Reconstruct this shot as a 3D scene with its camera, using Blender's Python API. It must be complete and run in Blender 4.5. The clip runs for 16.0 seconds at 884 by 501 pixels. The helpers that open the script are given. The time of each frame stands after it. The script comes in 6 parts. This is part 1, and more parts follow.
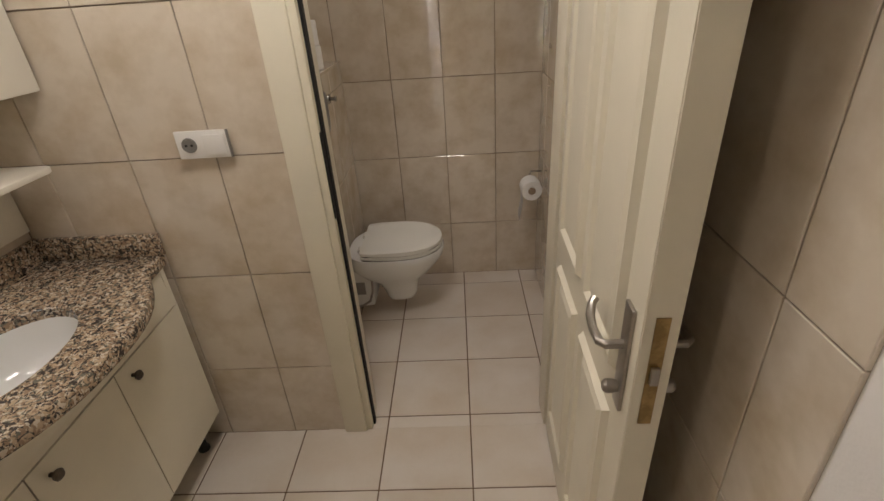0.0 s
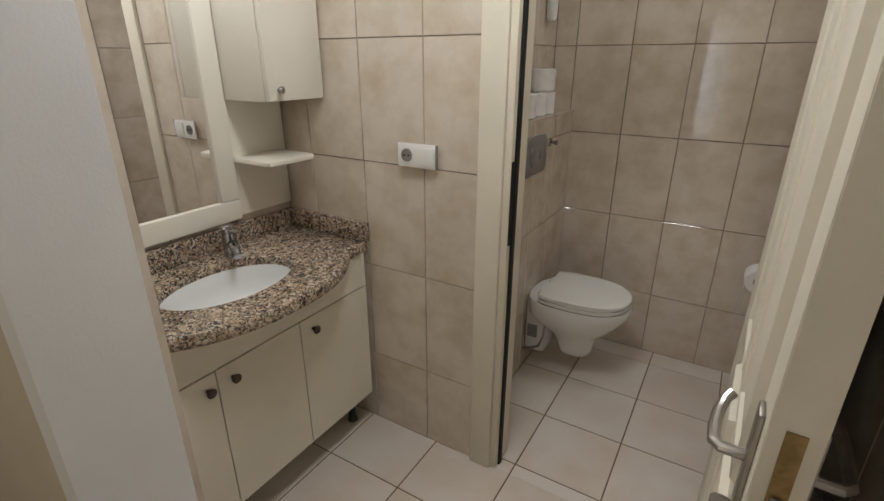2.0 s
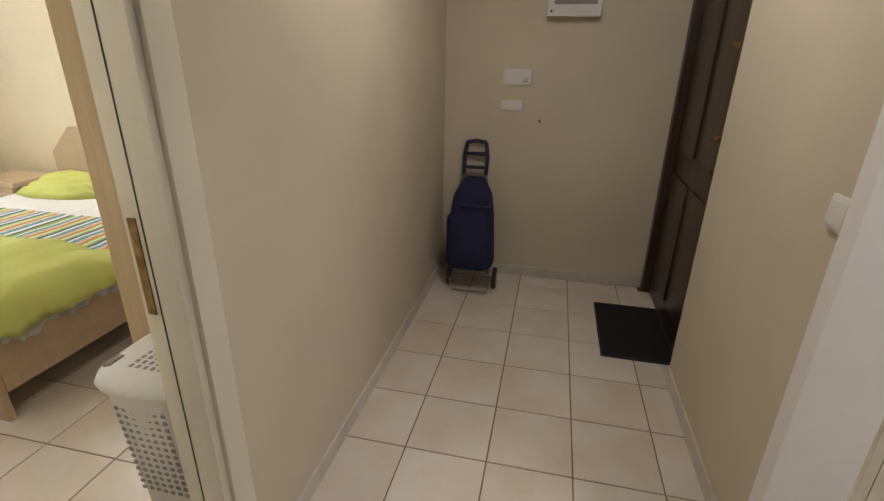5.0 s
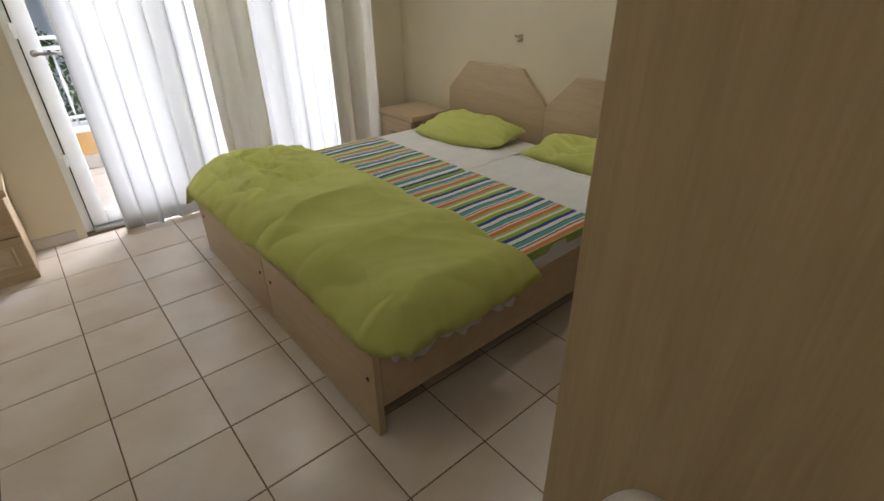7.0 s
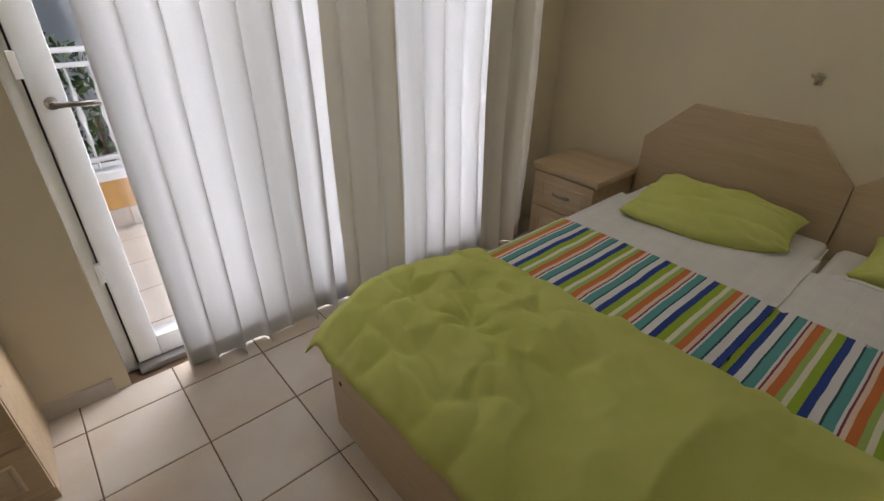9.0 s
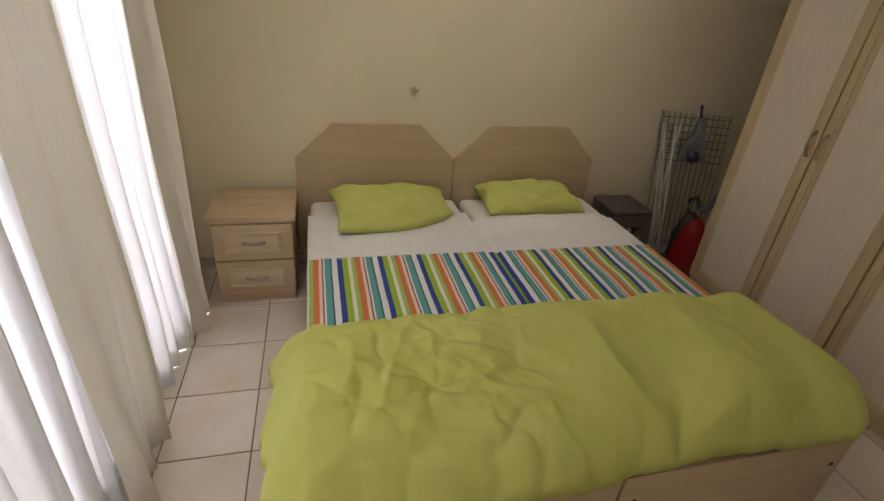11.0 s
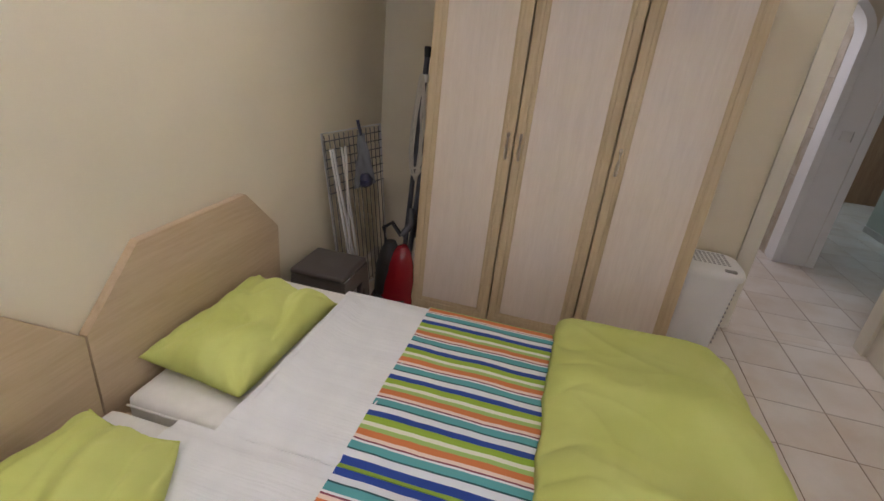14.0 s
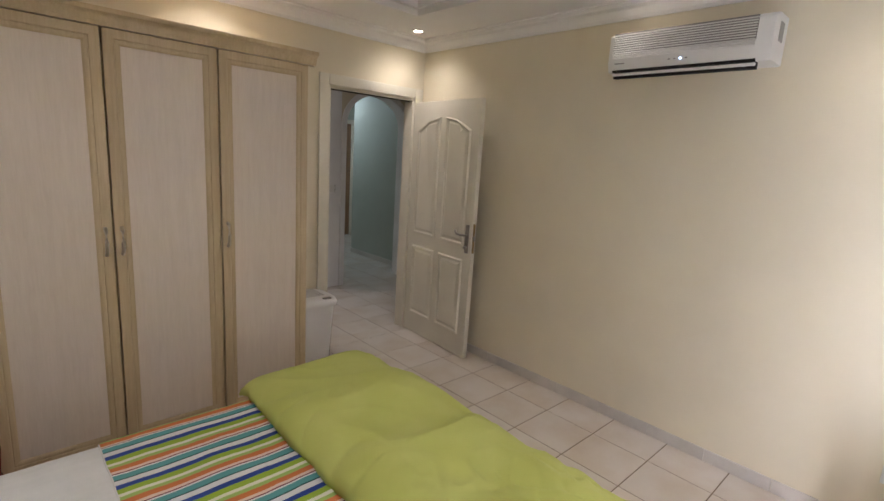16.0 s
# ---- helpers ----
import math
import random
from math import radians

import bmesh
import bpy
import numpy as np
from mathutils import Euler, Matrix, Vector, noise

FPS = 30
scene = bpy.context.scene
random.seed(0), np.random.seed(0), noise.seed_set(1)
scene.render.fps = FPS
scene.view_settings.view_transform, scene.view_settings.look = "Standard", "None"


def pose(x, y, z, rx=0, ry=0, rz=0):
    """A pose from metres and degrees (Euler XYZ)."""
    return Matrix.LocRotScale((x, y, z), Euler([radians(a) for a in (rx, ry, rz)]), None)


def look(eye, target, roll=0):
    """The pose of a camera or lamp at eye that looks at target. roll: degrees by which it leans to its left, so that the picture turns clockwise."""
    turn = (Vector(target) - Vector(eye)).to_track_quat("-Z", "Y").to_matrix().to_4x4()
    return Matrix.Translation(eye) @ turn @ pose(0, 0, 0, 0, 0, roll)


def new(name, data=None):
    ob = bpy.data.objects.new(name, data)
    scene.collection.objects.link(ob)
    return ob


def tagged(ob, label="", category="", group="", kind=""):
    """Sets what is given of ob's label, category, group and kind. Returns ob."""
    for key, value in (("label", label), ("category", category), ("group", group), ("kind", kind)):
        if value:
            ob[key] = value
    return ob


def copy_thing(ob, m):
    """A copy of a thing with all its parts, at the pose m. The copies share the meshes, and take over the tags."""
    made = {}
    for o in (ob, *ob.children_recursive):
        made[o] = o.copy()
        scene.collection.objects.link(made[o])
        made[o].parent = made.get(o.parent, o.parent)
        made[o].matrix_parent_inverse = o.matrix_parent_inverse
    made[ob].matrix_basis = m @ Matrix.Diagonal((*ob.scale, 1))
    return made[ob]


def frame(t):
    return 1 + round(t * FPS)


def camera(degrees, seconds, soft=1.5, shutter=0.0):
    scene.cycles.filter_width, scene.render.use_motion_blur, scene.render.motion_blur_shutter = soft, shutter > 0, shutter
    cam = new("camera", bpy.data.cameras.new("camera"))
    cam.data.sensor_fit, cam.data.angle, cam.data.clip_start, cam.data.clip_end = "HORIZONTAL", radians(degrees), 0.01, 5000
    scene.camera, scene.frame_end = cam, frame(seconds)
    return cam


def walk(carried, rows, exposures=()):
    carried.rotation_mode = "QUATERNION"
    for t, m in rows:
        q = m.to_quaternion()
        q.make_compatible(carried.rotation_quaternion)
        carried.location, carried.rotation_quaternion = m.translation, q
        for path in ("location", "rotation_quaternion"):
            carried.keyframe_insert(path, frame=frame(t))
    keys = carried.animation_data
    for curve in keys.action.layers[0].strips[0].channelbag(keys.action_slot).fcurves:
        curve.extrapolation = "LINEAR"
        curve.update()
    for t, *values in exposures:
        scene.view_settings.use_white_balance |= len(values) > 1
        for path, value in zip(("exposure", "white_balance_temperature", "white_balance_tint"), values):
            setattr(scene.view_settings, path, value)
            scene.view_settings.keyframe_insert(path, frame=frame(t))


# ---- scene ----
cam = camera(85.0, 16.0)
PATH = [
    (0, (0.335, -1.751, 1.543), (0.247, 0.003, 0.587), -3.9),
    (0.5, (0.482, -1.713, 1.529), (-0.043, -0.025, 0.595), -3.4),
    (1, (0.524, -1.725, 1.508), (-0.23, -0.099, 0.622), -2.0),
    (1.5, (0.529, -1.735, 1.486), (-0.347, -0.127, 0.682), -1.1),
    (2, (0.511, -1.741, 1.483), (-0.453, -0.148, 0.753), 0.1),
    (2.5, (0.434, -1.692, 1.53), (-0.611, -0.114, 0.883), 1.0),
    (3, (0.403, -1.69, 1.534), (-0.776, -0.181, 0.957), 1.6),
    (3.5, (0.499, -1.737, 1.542), (-1.009, -0.59, 0.901), 1.7),
    (4, (0.655, -1.89, 1.539), (-1.115, -1.285, 0.83), 2.0),
    (4.5, (0.798, -2.015, 1.54), (-1.059, -1.958, 0.799), 1.4),
    (5, (0.805, -2.198, 1.48), (-1.006, -2.6, 0.74), 1.0),
    (5.2, (0.757, -2.28, 1.45), (-1.005, -2.865, 0.71), 1.0),
    (7.3, (0.168, -3.513, 1.441), (-0.898, -4.88, 0.443), -0.8),
    (7.5, (0.16, -3.677, 1.455), (-0.877, -5.056, 0.445), -0.6),
    (8, (0.154, -4.108, 1.455), (-0.851, -5.509, 0.44), 0.2),
    (8.2, (0.126, -4.301, 1.460), (-0.872, -5.707, 0.449), 0.4),
    (10.3, (0.277, -5.918, 1.543), (-1.454, -6.227, 0.59), 4.2),
    (10.5, (0.347, -6.027, 1.566), (-1.419, -6.042, 0.627), 5.1),
    (11, (0.383, -6.114, 1.621), (-1.312, -5.633, 0.676), 5.2),
    (11.5, (0.379, -6.162, 1.619), (-1.206, -5.384, 0.68), 5.6),
    (12, (0.245, -6.099, 1.583), (-1.244, -5.128, 0.666), 5.4),
    (12.5, (-0.046, -6.048, 1.546), (-1.426, -4.901, 0.662), 5.2),
    (13, (-0.407, -6.125, 1.579), (-1.606, -4.79, 0.695), 5.9),
    (13.5, (-0.776, -6.144, 1.576), (-1.654, -4.561, 0.725), 5.8),
    (14, (-1.216, -6.152, 1.578), (-1.62, -4.373, 0.76), 6.1),
    (14.5, (-1.46, -6.207, 1.527), (-1.331, -4.35, 0.795), 5.8),
    (15, (-1.648, -6.232, 1.55), (-0.929, -4.497, 0.863), 5.0),
    (15.5, (-1.847, -6.262, 1.583), (-0.72, -4.714, 1.004), 4.6),
    (16, (-1.862, -6.325, 1.578), (-0.511, -4.903, 1.192), 3.7),
]
EXPOSURES = [(0, 0.8, 7000, 15), (0.5, 0.92, 6300, 11), (1, 0.95, 6150, 10), (2.5, 0.82, 6200, 10), (3.5, 0.8, 6250, 10), (4, 1.05, 6500, 13), (4.5, 1.17, 6400, 12), (5.2, 1.35, 6200, 12),
             (7.3, -0.33, 6200, 12), (8.2, -0.68, 6250, 13), (10.3, -0.82, 6750, 17), (10.5, -0.72, 6750, 17), (11, -0.12, 6650, 17), (11.5, 0.08, 6350, 17), (12, 0.38, 5950, 19), (12.5, 0.46, 5700, 19), (13.5, 0.51, 5750, 20), (14.5, 0.61, 5900, 22), (15.5, 0.55, 5800, 21), (16, 0.38, 6050, 19)]
walk(cam, [(t, look(eye, target, roll)) for t, eye, target, roll in PATH], EXPOSURES)

# ---- world and large lights ----
world = bpy.data.worlds.new("sky_world")
scene.world = world
world.use_nodes = True
wn = world.node_tree.nodes
sky = wn.new("ShaderNodeTexSky")
sky.sky_type = "NISHITA"
sky.sun_disc = False
sky.sun_elevation = radians(41)
sky.sun_rotation = radians(94)
world.node_tree.links.new(sky.outputs[0], wn["Background"].inputs[0])
wn["Background"].inputs[1].default_value = 0.15


def lamp(name, kind, place, energy, colour, size=0.2, size_y=None, aim=None):
    data = bpy.data.lights.new(name, kind)
    data.energy, data.color = energy, colour
    if kind == "AREA":
        data.shape, data.size, data.size_y = "RECTANGLE", size, size_y or size
    elif kind == "SPOT":
        data.spot_size, data.spot_blend, data.shadow_soft_size = radians(140), 1.0, size
    elif kind == "SUN":
        data.angle = size
    else:
        data.shadow_soft_size = size
    ob = new(name, data)
    ob.matrix_basis = look(place, aim) if aim else Matrix.Translation(place)
    return ob


lamp("sun", "SUN", (12, -9, 10.5), 4.5, (1.0, 0.95, 0.87), radians(0.6), aim=(0, -8.2, 0))
lamp("window_daylight", "AREA", (-1.05, -7.03, 1.12), 172, (0.95, 0.97, 1.0), 1.84, 2.0, aim=(-1.05, -3, 1.0))
lamp("bath_light", "AREA", (0.0, -0.9, 2.38), 5.6, (0.98, 0.97, 0.94), 0.3, 0.3, aim=(0.0, -0.9, 0))
lamp("mirror_light", "AREA", (-0.86, -0.85, 2.02), 0.9, (0.98, 0.97, 0.94), 0.1, 0.4, aim=(-0.7, -0.85, 0))
lamp("toilet_light", "AREA", (0.25, 0.2, 2.38), 2.1, (0.98, 0.97, 0.94), 0.25, 0.25, aim=(0.25, 0.2, 0))
lamp("hall_light", "AREA", (-0.95, -2.2, 2.46), 4.3, (1.0, 0.93, 0.82), 0.3, 0.3, aim=(-0.95, -2.2, 0))
lamp("lobby_light", "POINT", (1.8, 0.45, 2.34), 14, (0.78, 0.96, 1.0), 0.1)
# First known, next two inferred from wall glows, last four added to brighten.
SPOTS_AND_FILLS = ((0.63, -3.28, 16), (-0.8, -3.28, 16), (0.66, -4.98, 5), (-2.02, -4.7, 21), (-2.02, -5.75, 21), (-0.75, -6.48, 28), (0.55, -6.1, 7))
for sx, sy, power in SPOTS_AND_FILLS:
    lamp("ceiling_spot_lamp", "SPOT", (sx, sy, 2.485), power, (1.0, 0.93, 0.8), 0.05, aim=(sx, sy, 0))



# ---- materials ----
def rgb(c):
    return (*c, 1.0)


def material(name, base, rough=0.5, metal=0.0, vary=0.08, scale=8.0, fine=120.0, bump=0.05, per_object=0.0, per_island=0.0,
             second=None, mix_scale=3.0, coat=0.0, low=0.4, high=0.65, spec=0.5):
    """Principled surface with blotches, grain, bump and slight change from piece to piece."""
    m = bpy.data.materials.new(name)
    m.use_nodes = True
    n, l = m.node_tree.nodes, m.node_tree.links
    p = n["Principled BSDF"]
    p.inputs["Roughness"].default_value, p.inputs["Metallic"].default_value = rough, metal
    p.inputs["Coat Weight"].default_value = coat
    p.inputs["Specular IOR Level"].default_value = spec
    co = n.new("ShaderNodeTexCoord")
    big, small = n.new("ShaderNodeTexNoise"), n.new("ShaderNodeTexNoise")
    for node, sc in ((big, scale), (small, fine)):
        node.inputs["Scale"].default_value = sc
        node.inputs["Detail"].default_value = 5
        if per_object:
            info, shift = n.new("ShaderNodeObjectInfo"), n.new("ShaderNodeVectorMath")
            spread = n.new("ShaderNodeMath")
            spread.operation, spread.inputs[1].default_value = "MULTIPLY", 41.0
            l.new(info.outputs["Random"], spread.inputs[0])
            l.new(co.outputs["Object"], shift.inputs[0])
            l.new(spread.outputs[0], shift.inputs[1])
            l.new(shift.outputs[0], node.inputs["Vector"])
        else:
            l.new(co.outputs["Object"], node.inputs["Vector"])
    ramp = n.new("ShaderNodeValToRGB")
    dark = second or tuple(c * (1 - vary * 1.6) for c in base)
    ramp.color_ramp.elements[0].position, ramp.color_ramp.elements[1].position = low, high
    ramp.color_ramp.elements[0].color, ramp.color_ramp.elements[1].color = rgb(dark), rgb(base)
    l.new(big.outputs["Fac"], ramp.inputs["Fac"])
    hsv = n.new("ShaderNodeHueSaturation")
    l.new(ramp.outputs["Color"], hsv.inputs["Color"])
    value = n.new("ShaderNodeMath")
    value.operation = "MULTIPLY_ADD"
    l.new(small.outputs["Fac"], value.inputs[0])
    value.inputs[1].default_value = vary
    value.inputs[2].default_value = 1 - vary / 2
    last = value
    if per_object or per_island:
        src = n.new("ShaderNodeObjectInfo" if per_object else "ShaderNodeNewGeometry")
        add = n.new("ShaderNodeMath")
        add.operation = "MULTIPLY_ADD"
        l.new(src.outputs["Random" if per_object else "Random Per Island"], add.inputs[0])
        add.inputs[1].default_value = per_object or per_island
        l.new(value.outputs[0], add.inputs[2])
        last = add
    l.new(last.outputs[0], hsv.inputs["Value"])
    l.new(hsv.outputs["Color"], p.inputs["Base Color"])
    if bump:
        b = n.new("ShaderNodeBump")
        b.inputs["Strength"].default_value = bump
        b.inputs["Distance"].default_value = 0.01
        l.new(small.outputs["Fac"], b.inputs["Height"])
        l.new(b.outputs["Normal"], p.inputs["Normal"])
    return m


def wood(name, light, dark, axis="Z", rough=0.45, scale=6.0):
    """Fine straight-grained foil wood; the grain runs along the axis."""
    m = bpy.data.materials.new(name)
    m.use_nodes = True
    n, l = m.node_tree.nodes, m.node_tree.links
    p = n["Principled BSDF"]
    p.inputs["Roughness"].default_value = rough
    co, mp = n.new("ShaderNodeTexCoord"), n.new("ShaderNodeMapping")
    stretch = {"X": (1, 14, 14), "Y": (14, 1, 14), "Z": (14, 14, 1)}[axis]
    mp.inputs["Scale"].default_value = stretch
    l.new(co.outputs["Object"], mp.inputs["Vector"])
    a, b = n.new("ShaderNodeTexNoise"), n.new("ShaderNodeTexNoise")
    a.inputs["Scale"].default_value, b.inputs["Scale"].default_value = scale, scale * 0.22
    a.inputs["Detail"].default_value = 8
    a.inputs["Roughness"].default_value = 0.65
    for node in (a, b):
        l.new(mp.outputs[0], node.inputs["Vector"])
    add = n.new("ShaderNodeMath")
    add.operation = "MULTIPLY_ADD"
    l.new(a.outputs["Fac"], add.inputs[0])
    add.inputs[1].default_value = 0.6
    half = n.new("ShaderNodeMath")
    half.operation = "MULTIPLY"
    l.new(b.outputs["Fac"], half.inputs[0])
    half.inputs[1].default_value = 0.4
    l.new(half.outputs[0], add.inputs[2])
    ramp = n.new("ShaderNodeValToRGB")
    ramp.color_ramp.elements[0].position, ramp.color_ramp.elements[1].position = 0.36, 0.62
    ramp.color_ramp.elements[0].color, ramp.color_ramp.elements[1].color = rgb(dark), rgb(light)
    l.new(add.outputs[0], ramp.inputs["Fac"])
    l.new(ramp.outputs["Color"], p.inputs["Base Color"])
    bp = n.new("ShaderNodeBump")
    bp.inputs["Strength"].default_value = 0.08
    bp.inputs["Distance"].default_value = 0.004
    l.new(a.outputs["Fac"], bp.inputs["Height"])
    l.new(bp.outputs["Normal"], p.inputs["Normal"])
    return m


def cloth_sheer(name, colour, see_through, glow):
    """Thin woven curtain: part diffuse, part translucent, part open weave."""
    m = bpy.data.materials.new(name)
    m.use_nodes = True
    n, l = m.node_tree.nodes, m.node_tree.links
    n.remove(n["Principled BSDF"])
    out = n["Material Output"]
    d, t, o = n.new("ShaderNodeBsdfDiffuse"), n.new("ShaderNodeBsdfTranslucent"), n.new("ShaderNodeBsdfTransparent")
    co, weave = n.new("ShaderNodeTexCoord"), n.new("ShaderNodeTexNoise")
    weave.inputs["Scale"].default_value = 260
    l.new(co.outputs["Object"], weave.inputs["Vector"])
    mixc = n.new("ShaderNodeMixRGB")
    mixc.inputs[1].default_value = rgb(tuple(c * 0.88 for c in colour))
    mixc.inputs[2].default_value = rgb(colour)
    l.new(weave.outputs["Fac"], mixc.inputs[0])
    for node in (d, t):
        l.new(mixc.outputs[0], node.inputs["Color"])
    m1, m2 = n.new("ShaderNodeMixShader"), n.new("ShaderNodeMixShader")
    m1.inputs[0].default_value, m2.inputs[0].default_value = glow, see_through
    l.new(d.outputs[0], m1.inputs[1])
    l.new(t.outputs[0], m1.inputs[2])
    l.new(m1.outputs[0], m2.inputs[1])
    l.new(o.outputs[0], m2.inputs[2])
    l.new(m2.outputs[0], out.inputs["Surface"])
    return m


def granite(name):
    m = bpy.data.materials.new(name)
    m.use_nodes = True
    n, l = m.node_tree.nodes, m.node_tree.links
    p = n["Principled BSDF"]
    p.inputs["Roughness"].default_value = 0.2
    co, v = n.new("ShaderNodeTexCoord"), n.new("ShaderNodeTexVoronoi")
    v.inputs["Scale"].default_value = 165
    warp = n.new("ShaderNodeTexNoise")
    warp.inputs["Scale"].default_value = 60
    mixv = n.new("ShaderNodeMixRGB")
    mixv.inputs[0].default_value = 0.03
    l.new(co.outputs["Object"], warp.inputs["Vector"])
    l.new(co.outputs["Object"], mixv.inputs[1])
    l.new(warp.outputs["Color"], mixv.inputs[2])
    l.new(mixv.outputs[0], v.inputs["Vector"])
    sep = n.new("ShaderNodeSeparateColor")
    l.new(v.outputs["Color"], sep.inputs[0])
    ramp = n.new("ShaderNodeValToRGB")
    ramp.color_ramp.interpolation = "CONSTANT"
    e = ramp.color_ramp.elements
    e[0].position, e[0].color = 0.0, rgb((0.06, 0.05, 0.045))
    e[1].position, e[1].color = 0.27, rgb((0.3, 0.21, 0.145))
    for pos, c in ((0.5, (0.46, 0.345, 0.24)), (0.7, (0.16, 0.15, 0.12)), (0.84, (0.58, 0.5, 0.4))):
        k = e.new(pos)
        k.color = rgb(c)
    l.new(sep.outputs[0], ramp.inputs["Fac"])
    l.new(ramp.outputs["Color"], p.inputs["Base Color"])
    return m


def striped(name, turned):
    """Woven runner: coloured stripes that run along the bed, across its width they repeat."""
    m = bpy.data.materials.new(name)
    m.use_nodes = True
    n, l = m.node_tree.nodes, m.node_tree.links
    p = n["Principled BSDF"]
    p.inputs["Roughness"].default_value = 0.9
    co, sep = n.new("ShaderNodeTexCoord"), n.new("ShaderNodeSeparateXYZ")
    l.new(co.outputs["Object"], sep.inputs[0])
    wob = n.new("ShaderNodeTexNoise")
    wob.inputs["Scale"].default_value = 9
    l.new(co.outputs["Object"], wob.inputs["Vector"])
    mad = n.new("ShaderNodeMath")
    mad.operation = "MULTIPLY_ADD"
    l.new(wob.outputs["Fac"], mad.inputs[0])
    mad.inputs[1].default_value = 0.006
    l.new(sep.outputs["Y"], mad.inputs[2])
    sc, fr = n.new("ShaderNodeMath"), n.new("ShaderNodeMath")
    sc.operation, fr.operation = "MULTIPLY_ADD", "FRACT"
    sc.inputs[2].default_value = 0.295 if turned else 0.605
    sc.inputs[1].default_value = (-1 if turned else 1) / 0.19
    l.new(mad.outputs[0], sc.inputs[0])
    l.new(sc.outputs[0], fr.inputs[0])
    ramp = n.new("ShaderNodeValToRGB")
    ramp.color_ramp.interpolation = "CONSTANT"
    white, navy, green, teal, orange = (0.74, 0.74, 0.76), (0.022, 0.06, 0.29), (0.3, 0.44, 0.04), (0.1, 0.34, 0.36), (0.62, 0.185, 0.055)
    bands = [(0.0, navy), (0.12, white), (0.25, (0.02, 0.08, 0.09)), (0.28, teal), (0.42, white), (0.46, (0.22, 0.05, 0.08)), (0.49, (0.78, 0.6, 0.5)), (0.56, orange),
             (0.69, (0.34, 0.5, 0.14)), (0.78, (0.74, 0.74, 0.6)), (0.86, green)]
    e = ramp.color_ramp.elements
    e[0].position, e[0].color = bands[0][0], rgb(bands[0][1])
    e[1].position, e[1].color = bands[1][0], rgb(bands[1][1])
    for pos, c in bands[2:]:
        k = e.new(pos)
        k.color = rgb(c)
    l.new(fr.outputs[0], ramp.inputs["Fac"])
    l.new(ramp.outputs["Color"], p.inputs["Base Color"])
    weave, bp = n.new("ShaderNodeTexNoise"), n.new("ShaderNodeBump")
    weave.inputs["Scale"].default_value = 300
    l.new(co.outputs["Object"], weave.inputs["Vector"])
    bp.inputs["Strength"].default_value, bp.inputs["Distance"].default_value = 0.3, 0.004
    l.new(weave.outputs["Fac"], bp.inputs["Height"])
    l.new(bp.outputs["Normal"], p.inputs["Normal"])
    return m


def ribbed(name, colour):
    """Thin seersucker cotton: narrow puckered ribs along the bed and a soft check."""
    m = bpy.data.materials.new(name)
    m.use_nodes = True
    n, l = m.node_tree.nodes, m.node_tree.links
    p = n["Principled BSDF"]
    p.inputs["Roughness"].default_value = 0.95
    co = n.new("ShaderNodeTexCoord")
    outs = []
    for stretch, detail in (((5, 110, 5), 3), ((14, 9, 9), 4), ((0.8, 24, 1), 1), ((60, 70, 60), 4)):
        mp, t = n.new("ShaderNodeMapping"), n.new("ShaderNodeTexNoise")
        mp.inputs["Scale"].default_value = stretch
        t.inputs["Scale"].default_value, t.inputs["Detail"].default_value = 1.0, detail
        l.new(co.outputs["Object"], mp.inputs["Vector"])
        l.new(mp.outputs[0], t.inputs["Vector"])
        outs.append(t.outputs["Fac"])
    mix, mul = n.new("ShaderNodeMixRGB"), n.new("ShaderNodeMixRGB")
    mix.inputs[1].default_value, mix.inputs[2].default_value = rgb(tuple(c * 0.86 for c in colour)), rgb(colour)
    l.new(outs[2], mix.inputs[0])
    mul.inputs[2].default_value = rgb((0.86, 0.87, 0.87))
    mul.blend_type = "MULTIPLY"
    l.new(outs[1], mul.inputs[0])
    l.new(mix.outputs[0], mul.inputs[1])
    l.new(mul.outputs[0], p.inputs["Base Color"])
    height = n.new("ShaderNodeMath")
    height.operation = "MULTIPLY_ADD"
    height.inputs[1].default_value = 0.5
    l.new(outs[3], height.inputs[0])
    l.new(outs[0], height.inputs[2])
    bp = n.new("ShaderNodeBump")
    bp.inputs["Strength"].default_value, bp.inputs["Distance"].default_value = 0.5, 0.006
    l.new(height.outputs[0], bp.inputs["Height"])
    l.new(bp.outputs["Normal"], p.inputs["Normal"])
    return m


def glass(name, tint=(1, 1, 1), rough=0.0):
    m = bpy.data.materials.new(name)
    m.use_nodes = True
    p = m.node_tree.nodes["Principled BSDF"]
    p.inputs["Base Color"].default_value, p.inputs["Roughness"].default_value = rgb(tint), rough
    p.inputs["Transmission Weight"].default_value = 1.0
    p.inputs["IOR"].default_value = 1.45
    return m


def shining(name, colour, strength):
    m = bpy.data.materials.new(name)
    m.use_nodes = True
    p = m.node_tree.nodes["Principled BSDF"]
    p.inputs["Emission Color"].default_value, p.inputs["Emission Strength"].default_value = rgb(colour), strength
    return m


